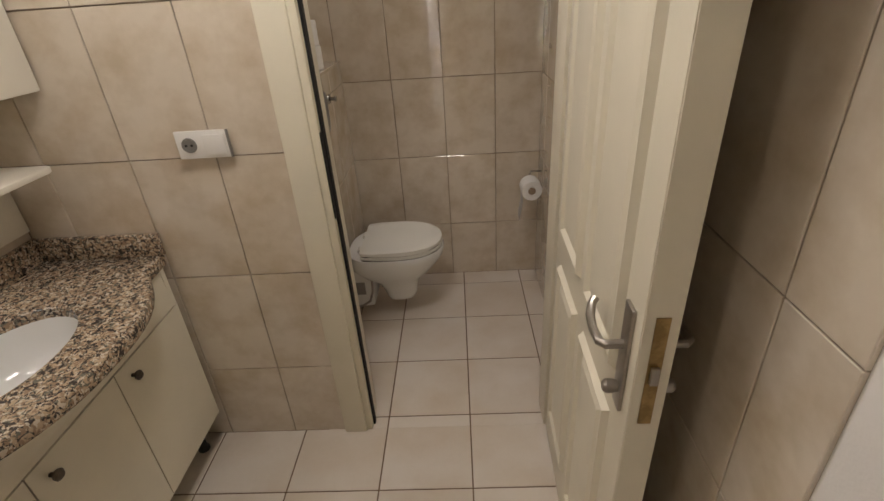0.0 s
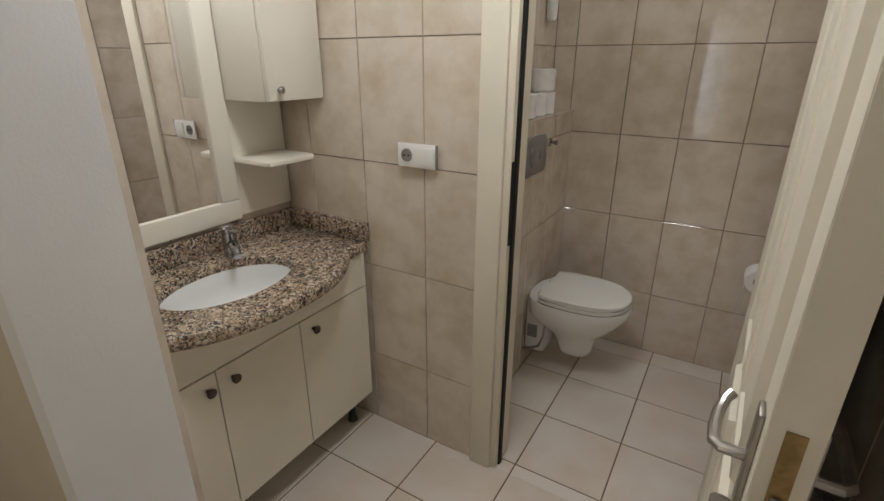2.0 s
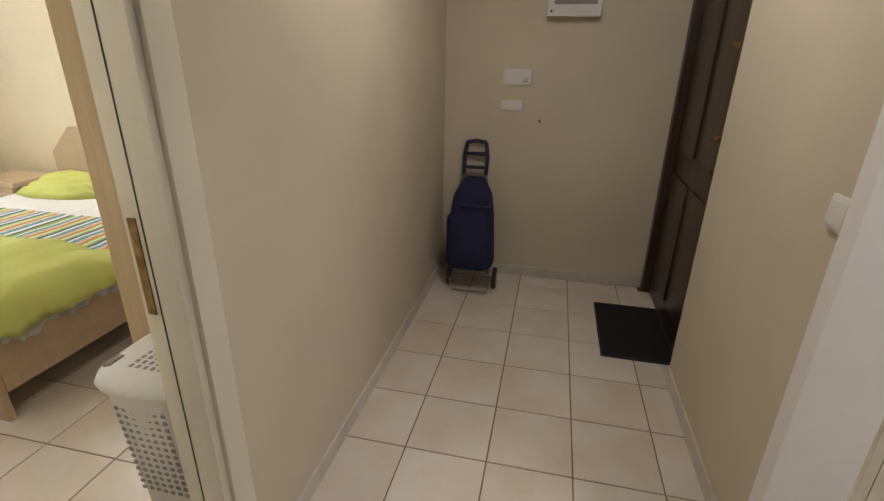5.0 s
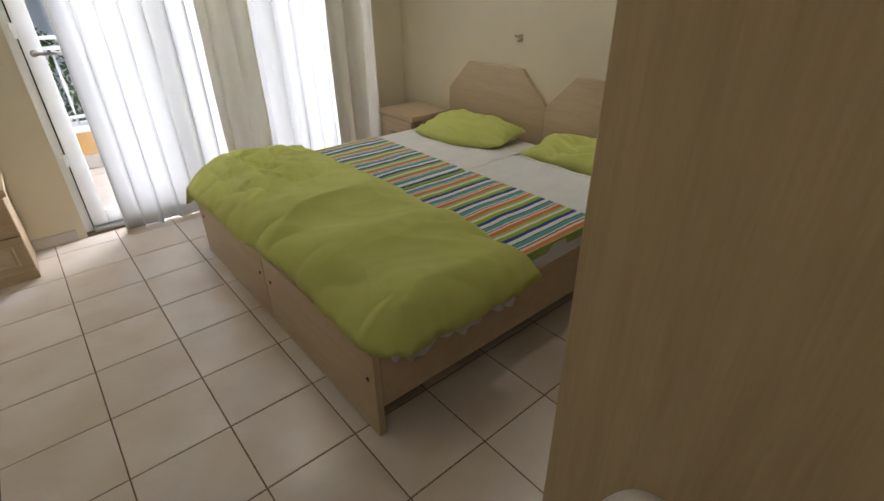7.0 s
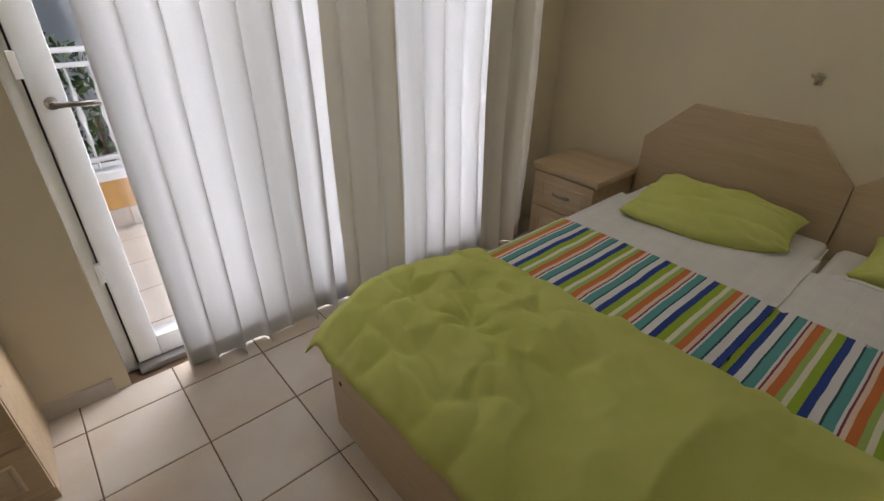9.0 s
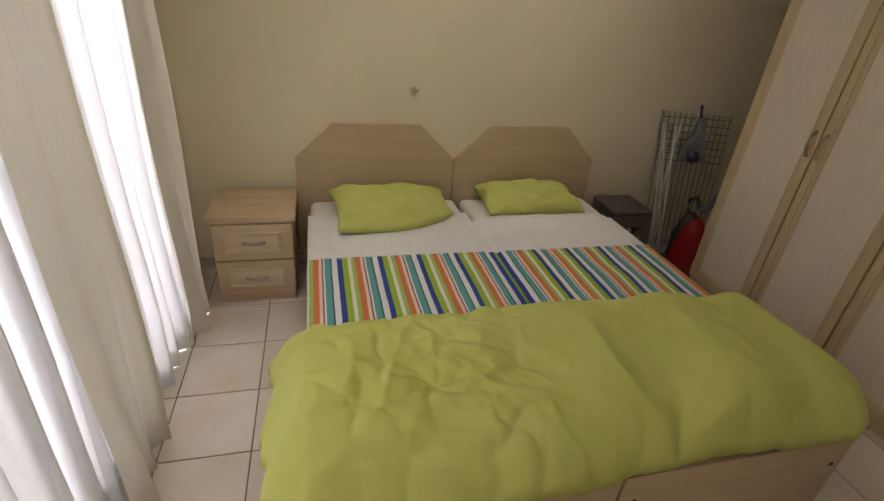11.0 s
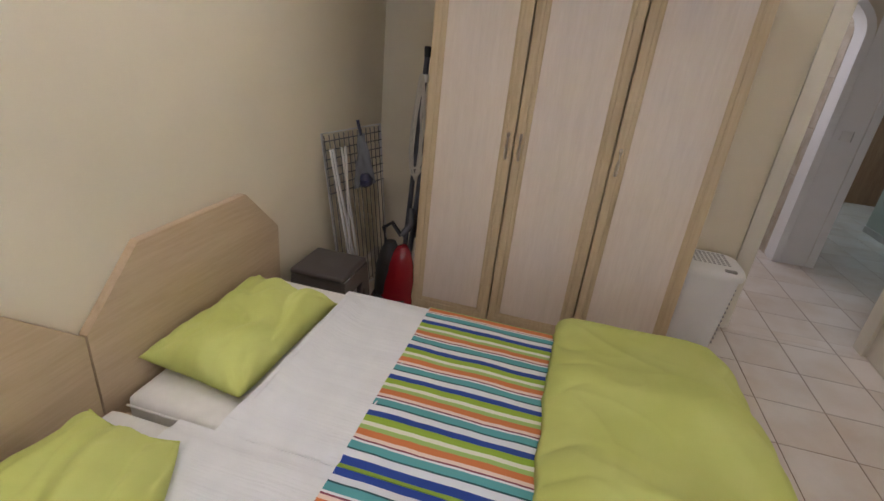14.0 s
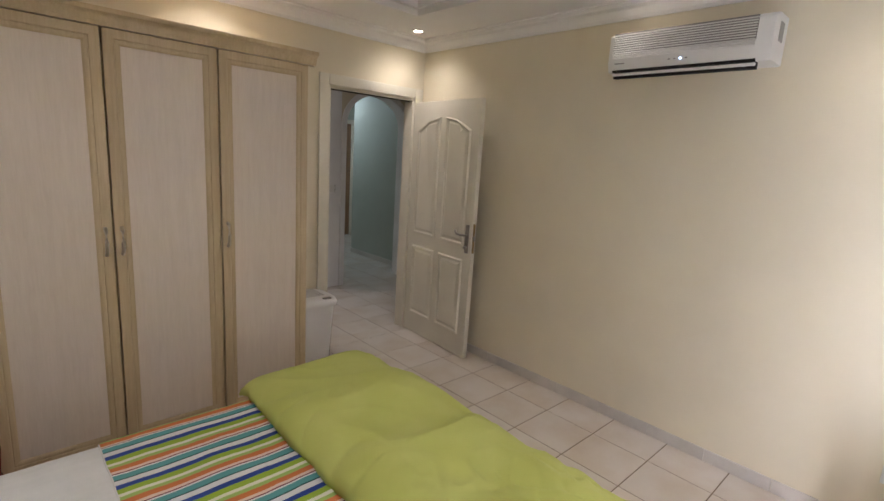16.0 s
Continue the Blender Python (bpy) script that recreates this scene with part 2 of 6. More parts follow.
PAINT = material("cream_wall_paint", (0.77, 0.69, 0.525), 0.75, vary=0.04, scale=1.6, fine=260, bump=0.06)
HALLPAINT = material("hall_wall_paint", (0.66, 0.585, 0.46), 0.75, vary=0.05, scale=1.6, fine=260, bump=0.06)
WHITEPLASTER = material("white_plaster", (0.85, 0.84, 0.84), 0.7, vary=0.03, scale=3, fine=200, bump=0.06)
CEILING = material("ceiling_paint", (0.85, 0.83, 0.8), 0.8, vary=0.02, scale=2)
TEAL = material("teal_paint", (0.45, 0.47, 0.41), 0.7, vary=0.04, scale=2)
FLOORTILE = material("floor_tile", (0.68, 0.62, 0.56), 0.27, vary=0.05, scale=3.2, fine=60, bump=0.01, per_object=0.06, second=(0.6, 0.51, 0.42), low=0.3, high=0.62)
GROUT = material("floor_grout", (0.2, 0.13, 0.08), 0.9, vary=0.2, scale=9)
WALLTILE = material("wall_tile", (0.64, 0.565, 0.475), 0.06, vary=0.07, scale=8.5, fine=34, bump=0.008, per_object=0.05, second=(0.52, 0.43, 0.325), low=0.3, high=0.6, spec=0.8, coat=0.8)
WALLGROUT = material("wall_grout", (0.36, 0.28, 0.21), 0.9, vary=0.15, scale=9)
SKIRT = material("skirting_tile", (0.62, 0.57, 0.52), 0.3, vary=0.08, scale=6, per_object=0.08)
DOORPAINT = material("cream_door_paint", (0.76, 0.715, 0.6), 0.42, vary=0.03, scale=5, fine=90, bump=0.03)
DOORWHITE = material("offwhite_door_paint", (0.74, 0.69, 0.57), 0.42, vary=0.03, scale=5, fine=90, bump=0.03)
DOOREDGE = material("door_edge_wood", (0.52, 0.4, 0.22), 0.5, vary=0.12, scale=12)
VANITYPAINT = material("vanity_lacquer", (0.75, 0.7, 0.58), 0.3, vary=0.03, scale=5, fine=70, bump=0.01)
MIRRORPAINT = material("white_lacquer", (0.8, 0.76, 0.67), 0.3, vary=0.02, scale=5, bump=0.01)
CERAMIC = material("white_ceramic", (0.8, 0.8, 0.79), 0.07, vary=0.015, scale=4, bump=0.0)
SEATPLASTIC = material("seat_plastic", (0.77, 0.76, 0.72), 0.2, vary=0.02, scale=4, bump=0.0)
GRANITE = granite("speckled_granite")
CHROME = material("chrome", (0.42, 0.42, 0.43), 0.12, 1.0, vary=0.05, scale=12, bump=0.0)
STEEL = material("brushed_steel", (0.42, 0.39, 0.36), 0.34, 1.0, vary=0.12, scale=20, bump=0.02)
KNOB = material("dark_bronze_knob", (0.13, 0.11, 0.09), 0.3, 1.0, vary=0.2, scale=30)
BRASS = material("worn_brass", (0.45, 0.31, 0.14), 0.4, 1.0, vary=0.25, scale=30)
NICKEL = material("satin_nickel", (0.6, 0.53, 0.43), 0.3, 1.0, vary=0.08, scale=25)
PALEBRASS = material("pale_brass_hook", (0.56, 0.5, 0.36), 0.45, 0.7, vary=0.12, scale=30)
# Also colours in the shade inside narrow gaps and openings.
BLACK = material("black_gap", (0.012, 0.011, 0.01), 0.8, vary=0.2)
WHITEPLASTIC = material("white_plastic", (0.78, 0.77, 0.75), 0.3, vary=0.02, scale=5, bump=0.0)
GREYPLASTIC = material("satin_grey_plastic", (0.3, 0.29, 0.28), 0.35, 0.4, vary=0.06, scale=5)
PAPER = material("toilet_paper", (0.84, 0.83, 0.81), 0.95, vary=0.04, scale=30, fine=300, bump=0.2)
CARD = material("cardboard_core", (0.32, 0.24, 0.17), 0.9, vary=0.1)
DARKDOOR = wood("dark_brown_wood", (0.06, 0.035, 0.022), (0.022, 0.013, 0.01), "Z", 0.35)
BROWNDOOR = wood("brown_wood", (0.34, 0.2, 0.11), (0.24, 0.13, 0.07), "Z", 0.45)
MAT = material("black_doormat", (0.012, 0.012, 0.014), 0.97, vary=0.4, scale=160, fine=600, bump=0.6)
NAVY = material("navy_cloth", (0.016, 0.018, 0.075), 0.85, vary=0.2, scale=14, fine=500, bump=0.25)
NAVYPLASTIC = material("navy_plastic", (0.02, 0.022, 0.06), 0.4, vary=0.1)
RUBBER = material("rubber", (0.06, 0.055, 0.055), 0.8, vary=0.15)
BEDWOOD = wood("bed_foil_oak", (0.55, 0.42, 0.275), (0.47, 0.35, 0.215), "Y", 0.42)
NIGHTWOOD = wood("nightstand_foil_oak", (0.6, 0.46, 0.3), (0.49, 0.36, 0.22), "X", 0.42)
NIGHTPANEL = wood("nightstand_panel_maple", (0.66, 0.53, 0.37), (0.56, 0.43, 0.28), "X", 0.42)
WARDWOOD = wood("wardrobe_frame_foil", (0.585, 0.455, 0.28), (0.49, 0.37, 0.215), "Z", 0.4)
WARDPANEL = wood("wardrobe_panel_foil", (0.735, 0.635, 0.545), (0.675, 0.575, 0.485), "Z", 0.42, 12)
MATTRESS = material("mattress_cover", (0.77, 0.75, 0.71), 0.95, vary=0.05, scale=12, fine=400, bump=0.2)
SHEET = ribbed("white_bed_sheet", (0.84, 0.84, 0.84))
GREEN = material("lime_green_cotton", (0.55, 0.585, 0.17), 0.85, vary=0.05, scale=5, fine=420, bump=0.14, second=(0.515, 0.555, 0.14))
STRIPES, STRIPES_TURNED = striped("striped_weave", False), striped("striped_weave_turned", True)
SHEER = cloth_sheer("white_sheer", (0.84, 0.84, 0.85), 0.008, 0.068)
DRAPE = cloth_sheer("cream_drape", (0.82, 0.78, 0.68), 0.0, 0.27)
# Shaded copy of the cream drape: darker colour, hardly any light let through.
DRAPE_DIM = cloth_sheer("dim_cream_drape", (0.78, 0.74, 0.66), 0.0, 0.05)
PVC = material("white_upvc", (0.82, 0.82, 0.81), 0.25, vary=0.02, bump=0.0)
GLASS = glass("window_glass")
MIRROR = material("mirror_silver", (0.9, 0.9, 0.9), 0.01, 1.0, vary=0.0, bump=0.0)
RED = material("red_gloss_plastic", (0.24, 0.008, 0.014), 0.16, vary=0.05, scale=6, bump=0.0)
BLACKPLASTIC = material("black_plastic", (0.02, 0.02, 0.022), 0.45, vary=0.1)
HOSE = material("grey_hose", (0.075, 0.075, 0.085), 0.45, vary=0.1)
TAUPE = material("taupe_plastic", (0.105, 0.09, 0.084), 0.5, vary=0.08, scale=8)
WIRE = material("coated_wire", (0.6, 0.59, 0.58), 0.4, vary=0.06)
DARKWIRE = material("dark_coated_wire", (0.12, 0.12, 0.125), 0.45, vary=0.08)
BAGFILM = material("clear_bag", (0.42, 0.44, 0.5), 0.2, vary=0.1)
CABLE = material("ivory_cable", (0.66, 0.61, 0.52), 0.5, vary=0.05)
PETAL = material("crimson_petal", (0.3, 0.015, 0.035), 0.7, vary=0.15, scale=20)
STEM = material("stem_green", (0.06, 0.1, 0.03), 0.7)
BALCONYTILE = material("balcony_tile", (0.62, 0.56, 0.5), 0.4, vary=0.05, scale=4, per_object=0.06)
OCHRE = material("ochre_render", (0.62, 0.36, 0.12), 0.85, vary=0.08, scale=6)
LEAF = material("hedge_leaf", (0.1, 0.17, 0.04), 0.5, vary=0.3, scale=4, per_island=0.25, bump=0.0)
FARWALL = material("far_house_render", (0.72, 0.71, 0.7), 0.85, vary=0.05, scale=1)
GROUNDMAT = material("garden_ground", (0.2, 0.2, 0.13), 0.95, vary=0.2, scale=0.6)
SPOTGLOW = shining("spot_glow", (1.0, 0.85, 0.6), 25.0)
LED = shining("blue_indicator", (0.55, 0.75, 1.0), 4.0)


# ---- mesh helpers ----
def box(bm, x0, x1, y0, y1, z0, z1, bevel=0.0, segments=2):
    m = Matrix.LocRotScale(((x0 + x1) / 2, (y0 + y1) / 2, (z0 + z1) / 2), None, (abs(x1 - x0), abs(y1 - y0), abs(z1 - z0)))
    made = bmesh.ops.create_cube(bm, size=1, matrix=m)["verts"]
    if bevel:
        edges = list({e for v in made for e in v.link_edges})
        bmesh.ops.bevel(bm, geom=edges, offset=bevel, segments=segments, affect="EDGES", profile=0.6)
    return bm


def tube(bm, points, radius, sides=10, closed=False):
    """A round bar along the points."""
    pts = [Vector(p) for p in points]
    rings = []
    n = len(pts)
    for i, p in enumerate(pts):
        a = pts[i - 1] if (i or closed) else p
        b = pts[(i + 1) % n] if (i < n - 1 or closed) else p
        d = (b - a).normalized()
        side = d.cross(Vector((0, 0, 1)))
        if side.length < 1e-3:
            side = d.cross(Vector((0, 1, 0)))
        side.normalize()
        up = side.cross(d)
        rings.append([bm.verts.new(p + radius * (math.cos(k * math.tau / sides) * side + math.sin(k * math.tau / sides) * up)) for k in range(sides)])
    for i in range(n if closed else n - 1):
        r, q = rings[i], rings[(i + 1) % n]
        for k in range(sides):
            bm.faces.new((r[k], r[(k + 1) % sides], q[(k + 1) % sides], q[k]))
    if not closed:
        bm.faces.new(rings[0][::-1])
        bm.faces.new(rings[-1])
    return bm


def lathe(bm, profile, centre, sides=28, axis="Z", sx=1.0, sy=1.0):
    """Turned shape: profile of (radius, height) round an axis through centre."""
    rings = []
    c = Vector(centre)
    for r, h in profile:
        ring = []
        for k in range(sides):
            a = k * math.tau / sides
            u, v = r * math.cos(a) * sx, r * math.sin(a) * sy
            q = {"Z": (u, v, h), "X": (h, u, v), "Y": (u, h, v)}[axis]
            ring.append(bm.verts.new(c + Vector(q)))
        rings.append(ring)
    for a, b in zip(rings, rings[1:]):
        for k in range(sides):
            bm.faces.new((a[k], a[(k + 1) % sides], b[(k + 1) % sides], b[k]))
    bm.faces.new(rings[0][::-1])
    bm.faces.new(rings[-1])
    return bm


def prism(bm, outline, axis, a, b, bevel=0.0):
    """An outline in a plane pushed out along the axis from a to b. outline: pairs in the other two axes."""
    def at(p, d):
        return {"X": (d, p[0], p[1]), "Y": (p[0], d, p[1]), "Z": (p[0], p[1], d)}[axis]
    lo = [bm.verts.new(at(p, a)) for p in outline]
    hi = [bm.verts.new(at(p, b)) for p in outline]
    f0, f1 = bm.faces.new(lo[::-1]), bm.faces.new(hi)
    n = len(outline)
    for i in range(n):
        bm.faces.new((lo[i], lo[(i + 1) % n], hi[(i + 1) % n], hi[i]))
    if bevel:
        edges = list({e for f in (f0, f1) for e in f.edges})
        bmesh.ops.bevel(bm, geom=edges, offset=bevel, segments=2, affect="EDGES", profile=0.6)
    return bm


def sheet(bm, nu, nv, f):
    """A grid of nu by nv cells; f(u, v) gives the place for u, v in 0..1."""
    rows = [[bm.verts.new(f(i / nu, j / nv)) for j in range(nv + 1)] for i in range(nu + 1)]
    for i in range(nu):
        for j in range(nv):
            bm.faces.new((rows[i][j], rows[i + 1][j], rows[i + 1][j + 1], rows[i][j + 1]))
    return rows


def finish(name, bm, mat, smooth=True, angle=35):
    bmesh.ops.recalc_face_normals(bm, faces=bm.faces)
    me = bpy.data.meshes.new(name)
    if smooth:
        for f in bm.faces:
            f.smooth = True
        lim = radians(angle)
        for e in bm.edges:
            if len(e.link_faces) == 2 and e.calc_face_angle(0) > lim:
                e.smooth = False
    bm.to_mesh(me)
    bm.free()
    me.materials.append(mat)
    return me


LOCAL = set()


def thing(name, base, label, category, group="", rz=None):
    """An Empty at the thing's base. With rz its parts are given in its own frame, else in the world's."""
    ob = tagged(new(name), label, category, group)
    ob.empty_display_size = 0.1
    ob.matrix_basis = pose(*base, 0, 0, rz or 0)
    if rz is not None:
        LOCAL.add(ob.name)
    return ob


def part(name, bm, mat, parent, label="", angle=35):
    ob = new(name, finish(name, bm, mat, angle=angle))
    ob.parent = parent
    if parent.name in LOCAL:
        LOCAL.add(ob.name)
    else:
        root = parent
        while root.parent:
            root = root.parent
        if parent == root:
            ob.matrix_parent_inverse = root.matrix_basis.inverted()
    if label:
        ob["label"] = label
    return ob


def solid(name, bm, mat, label, category, group="", kind="", angle=35):
    return tagged(new(name, finish(name, bm, mat, angle=angle)), label, category, group, kind)


def structure(name, bm, mat, label="", angle=35):
    return solid(name, bm, mat, label or name.replace("_", " "), name.split("_")[0], kind="structure", angle=angle)


def B(*a, **k):
    return box(bmesh.new(), *a, **k)


# ---- plan ----
T = 0.333
ROOM = dict(x0=-2.44, x1=0.93, y0=-6.9, y1=-3.03)
HALL_S, HALL_N, HALL_W, HALL_E = -2.93, -1.52, -2.5, 3.4
BATH_W, BATH_E, SOCKET, BACK = -1.05, 0.765, -0.392, 0.79
TOP = 2.75

# ---- walls ----
structure("wall_headboard", B(-2.6, -2.44, -7.1, -3.03, 0, TOP), PAINT)
structure("wall_aircon", B(0.93, 1.08, -7.1, -3.03, 0, TOP), PAINT)
bm = bmesh.new()
box(bm, -2.6, -2.05, -7.1, -6.9, 0, TOP)
box(bm, 0.15, 0.93, -7.1, -6.9, 0, TOP)
box(bm, -2.05, 0.15, -7.1, -6.9, 2.2, TOP)
structure("wall_window", bm, PAINT)
DX0, DX1, DH = 0.02, 0.83, 2.03
bm = bmesh.new()
box(bm, -2.66, DX0, -3.03, -2.98, 0, TOP)
box(bm, DX1, 1.08, -3.03, -2.98, 0, TOP)
box(bm, DX0, DX1, -3.03, -2.98, DH, TOP)
structure("wall_door_bedroom_side", bm, PAINT)
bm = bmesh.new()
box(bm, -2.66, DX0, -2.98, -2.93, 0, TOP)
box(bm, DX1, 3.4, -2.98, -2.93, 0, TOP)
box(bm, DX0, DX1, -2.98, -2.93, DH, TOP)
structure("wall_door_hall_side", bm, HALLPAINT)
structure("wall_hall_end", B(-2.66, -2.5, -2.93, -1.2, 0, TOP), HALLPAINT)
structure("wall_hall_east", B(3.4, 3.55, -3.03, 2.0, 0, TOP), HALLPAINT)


def arch_points(x0, x1, spring, rise, n=18):
    cx, rx = (x0 + x1) / 2, (x1 - x0) / 2
    return [(cx - rx * math.cos(math.pi * i / n), spring + rise * math.sin(math.pi * i / n)) for i in range(n + 1)]


ARCH_A, ARCH_B = (-0.368, 0.785, 1.86, 0.34), (1.1, 1.98, 1.86, 0.36)
outline = [(-1.42, 0), (ARCH_A[0], 0), *arch_points(*ARCH_A), (ARCH_A[1], 0), (ARCH_B[0], 0), *arch_points(*ARCH_B), (ARCH_B[1], 0), (3.4, 0), (3.4, TOP), (-1.42, TOP)]
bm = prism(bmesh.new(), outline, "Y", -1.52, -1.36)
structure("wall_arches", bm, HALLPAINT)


def arch_trim(name, arch):
    """White plaster lining of an arched opening with a narrow band on the hall side."""
    x0, x1, spring, rise = arch
    outer, inner = [], []
    for (px, pz), s in [((x0, 0), -1)] + [(p, 0) for p in arch_points(*arch)] + [((x1, 0), 1)]:
        cx = (x0 + x1) / 2
        d = Vector((px - cx, 0 if pz <= spring else pz - spring)).normalized()
        outer.append((px + d.x * 0.05, pz + d.y * 0.05))
        inner.append((px - d.x * 0.012, pz - d.y * 0.012))
    bm = bmesh.new()
    rows = []
    for o, i in zip(outer, inner):
        rows.append([bm.verts.new((o[0], -1.521, o[1])), bm.verts.new((o[0], -1.535, o[1])), bm.verts.new((i[0], -1.535, i[1])), bm.verts.new((i[0], -1.345, i[1])),
                     bm.verts.new((o[0], -1.345, o[1])), bm.verts.new((o[0], -1.359, o[1]))])
    for a, b in zip(rows, rows[1:]):
        for k in range(5):
            bm.faces.new((a[k], a[k + 1], b[k + 1], b[k]))
    return structure(name, bm, WHITEPLASTER, "white plaster lining of an arched opening", angle=40)


arch_trim("trim_arch_washroom", ARCH_A)
arch_trim("trim_arch_lobby", ARCH_B)
structure("trim_arch_pillar", B(0.84, 1.045, -1.528, -1.521, 0, TOP), WHITEPLASTER)
# entrance door recess
bm = bmesh.new()
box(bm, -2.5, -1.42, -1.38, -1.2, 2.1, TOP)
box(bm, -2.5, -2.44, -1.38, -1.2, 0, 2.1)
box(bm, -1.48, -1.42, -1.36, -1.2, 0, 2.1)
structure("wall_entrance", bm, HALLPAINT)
# washroom walls
structure("wall_mirror", B(-1.25, BATH_W - 0.012, -1.36, 0.95, 0, TOP), WALLGROUT)
bm = bmesh.new()
box(bm, BATH_W - 0.012, -0.1, SOCKET + 0.012, -0.28, 0, TOP)
box(bm, 0.7, BATH_E + 0.012, SOCKET + 0.012, -0.28, 0, TOP)
box(bm, -0.1, 0.7, SOCKET + 0.012, -0.28, 2.05, TOP)
structure("wall_socket", bm, WALLGROUT)
structure("wall_washroom_east", B(BATH_E + 0.012, BATH_E + 0.14, -1.36, 0.95, 0, TOP), WALLGROUT)
structure("wall_toilet_back", B(-0.6, BATH_E + 0.012, BACK + 0.012, BACK + 0.15, 0, TOP), WALLGROUT)
bm = bmesh.new()
box(bm, -0.6, -0.25, -0.28, BACK + 0.012, 0, 1.243)
box(bm, -0.6, -0.372, -0.28, BACK + 0.012, 1.243, TOP)
structure("wall_cistern", bm, WALLGROUT)
structure("wall_washroom_end", B(BATH_W - 0.012, ARCH_A[0], -1.345, -1.325, 0, TOP), WALLTILE)
# lobby behind the second arch
structure("wall_lobby_east", B(2.22, 2.4, -1.36, 0.05, 0, TOP), TEAL)
structure("wall_lobby_west", B(0.9, 0.97, -1.36, 1.5, 0, TOP), TEAL)
structure("wall_lobby_north", B(0.92, 3.4, 1.5, 1.65, 0, TOP), TEAL)
# ceilings
bm = bmesh.new()
for a in ((-2.44, 0.93, -6.9, -6.35), (-2.44, 0.93, -3.6, -3.03), (-2.44, -1.9, -6.35, -3.6), (0.36, 0.93, -6.35, -3.6)):
    box(bm, *a, 2.5, 2.7)
structure("ceiling_bedroom_soffit", bm, CEILING)
structure("ceiling_bedroom", B(-2.44, 0.93, -6.9, -3.03, 2.68, 2.74), CEILING)
bm = bmesh.new()
for w, z0, z1 in ((0.004, 2.49, 2.53), (0.03, 2.53, 2.6), (0.07, 2.6, 2.679)):
    for a in ((-1.9, 0.36, -6.352, -6.35 + w), (-1.9, 0.36, -3.6 - w, -3.598),
              (-1.902, -1.9 + w, -6.35 + w, -3.6 - w), (0.36 - w, 0.362, -6.35 + w, -3.6 - w)):
        box(bm, *a, z0, z1)
structure("trim_tray_moulding", bm, CEILING)


def cornice(name, path, z, size, mat):
    """A stepped coving along a closed rectangle of wall faces."""
    x0, x1, y0, y1 = path
    prof = [(0, -size), (0.012, -size), (0.016, -size * 0.8), (size * 0.45, -size * 0.45), (size * 0.8, -0.03), (size * 0.85, -0.012), (size, -0.01), (size, 0)]
    bm = bmesh.new()
    loops = []
    for d, h in prof:
        loops.append([bm.verts.new((x0 + d, y0 + d, z + h)), bm.verts.new((x1 - d, y0 + d, z + h)), bm.verts.new((x1 - d, y1 - d, z + h)), bm.verts.new((x0 + d, y1 - d, z + h))])
    for a, b in zip(loops, loops[1:]):
        for k in range(4):
            bm.faces.new((a[k], a[(k + 1) % 4], b[(k + 1) % 4], b[k]))
    return structure(name, bm, mat, angle=20)


cornice("trim_cornice", (-2.44, 0.93, -6.9, -3.03), 2.5, 0.09, CEILING)
structure("ceiling_hall", B(HALL_W, HALL_E, HALL_S, HALL_N, 2.5, 2.56), CEILING)
structure("ceiling_washroom", B(-1.25, 0.9, -1.36, 0.95, 2.42, 2.5), CEILING)
structure("ceiling_lobby", B(0.92, 3.4, -1.36, 1.65, 2.42, 2.5), CEILING)


# ---- skirting ----
def skirting(name, runs):
    """Tile skirting: 0.33 m pieces, 7 cm high."""
    holder = structure(name, B(runs[0][0], runs[0][0] + 0.02, runs[0][1], runs[0][1] + 0.004, 0, 0.004), SKIRT, "marbled tile skirting along the walls")
    for x0, y0, x1, y1, nx, ny in runs:
        a, b = Vector((x0, y0)), Vector((x1, y1))
        n = max(1, round((b - a).length / T))
        for i in range(n):
            p, q = a.lerp(b, i / n), a.lerp(b, (i + 1) / n)
            d = (q - p).normalized() * 0.001
            p, q = p + d, q - d
            xs, ys = sorted((p.x, q.x)), sorted((p.y, q.y))
            if nx:
                xs = sorted((p.x, p.x + nx * 0.011))
            else:
                ys = sorted((p.y, p.y + ny * 0.011))
            part("skirting_tile", B(xs[0], xs[1], ys[0], ys[1], 0.001, 0.072, bevel=0.002, segments=1), SKIRT, holder)
    return holder


skirting("baseboard_bedroom", [(-2.44, -6.9, -2.44, -3.03, 1, 0), (0.93, -6.9, 0.93, -3.03, -1, 0), (0.2, -6.9, 0.93, -6.9, 0, 1), (-2.44, -3.03, -0.07, -3.03, 0, -1)])
skirting("baseboard_hall", [(-2.5, -2.93, -0.08, -2.93, 0, 1), (-2.5, -2.93, -2.5, -1.52, 1, 0), (-1.41, -1.52, -0.45, -1.52, 0, -1), (2.22, -1.34, 2.22, 0.05, -1, 0)])


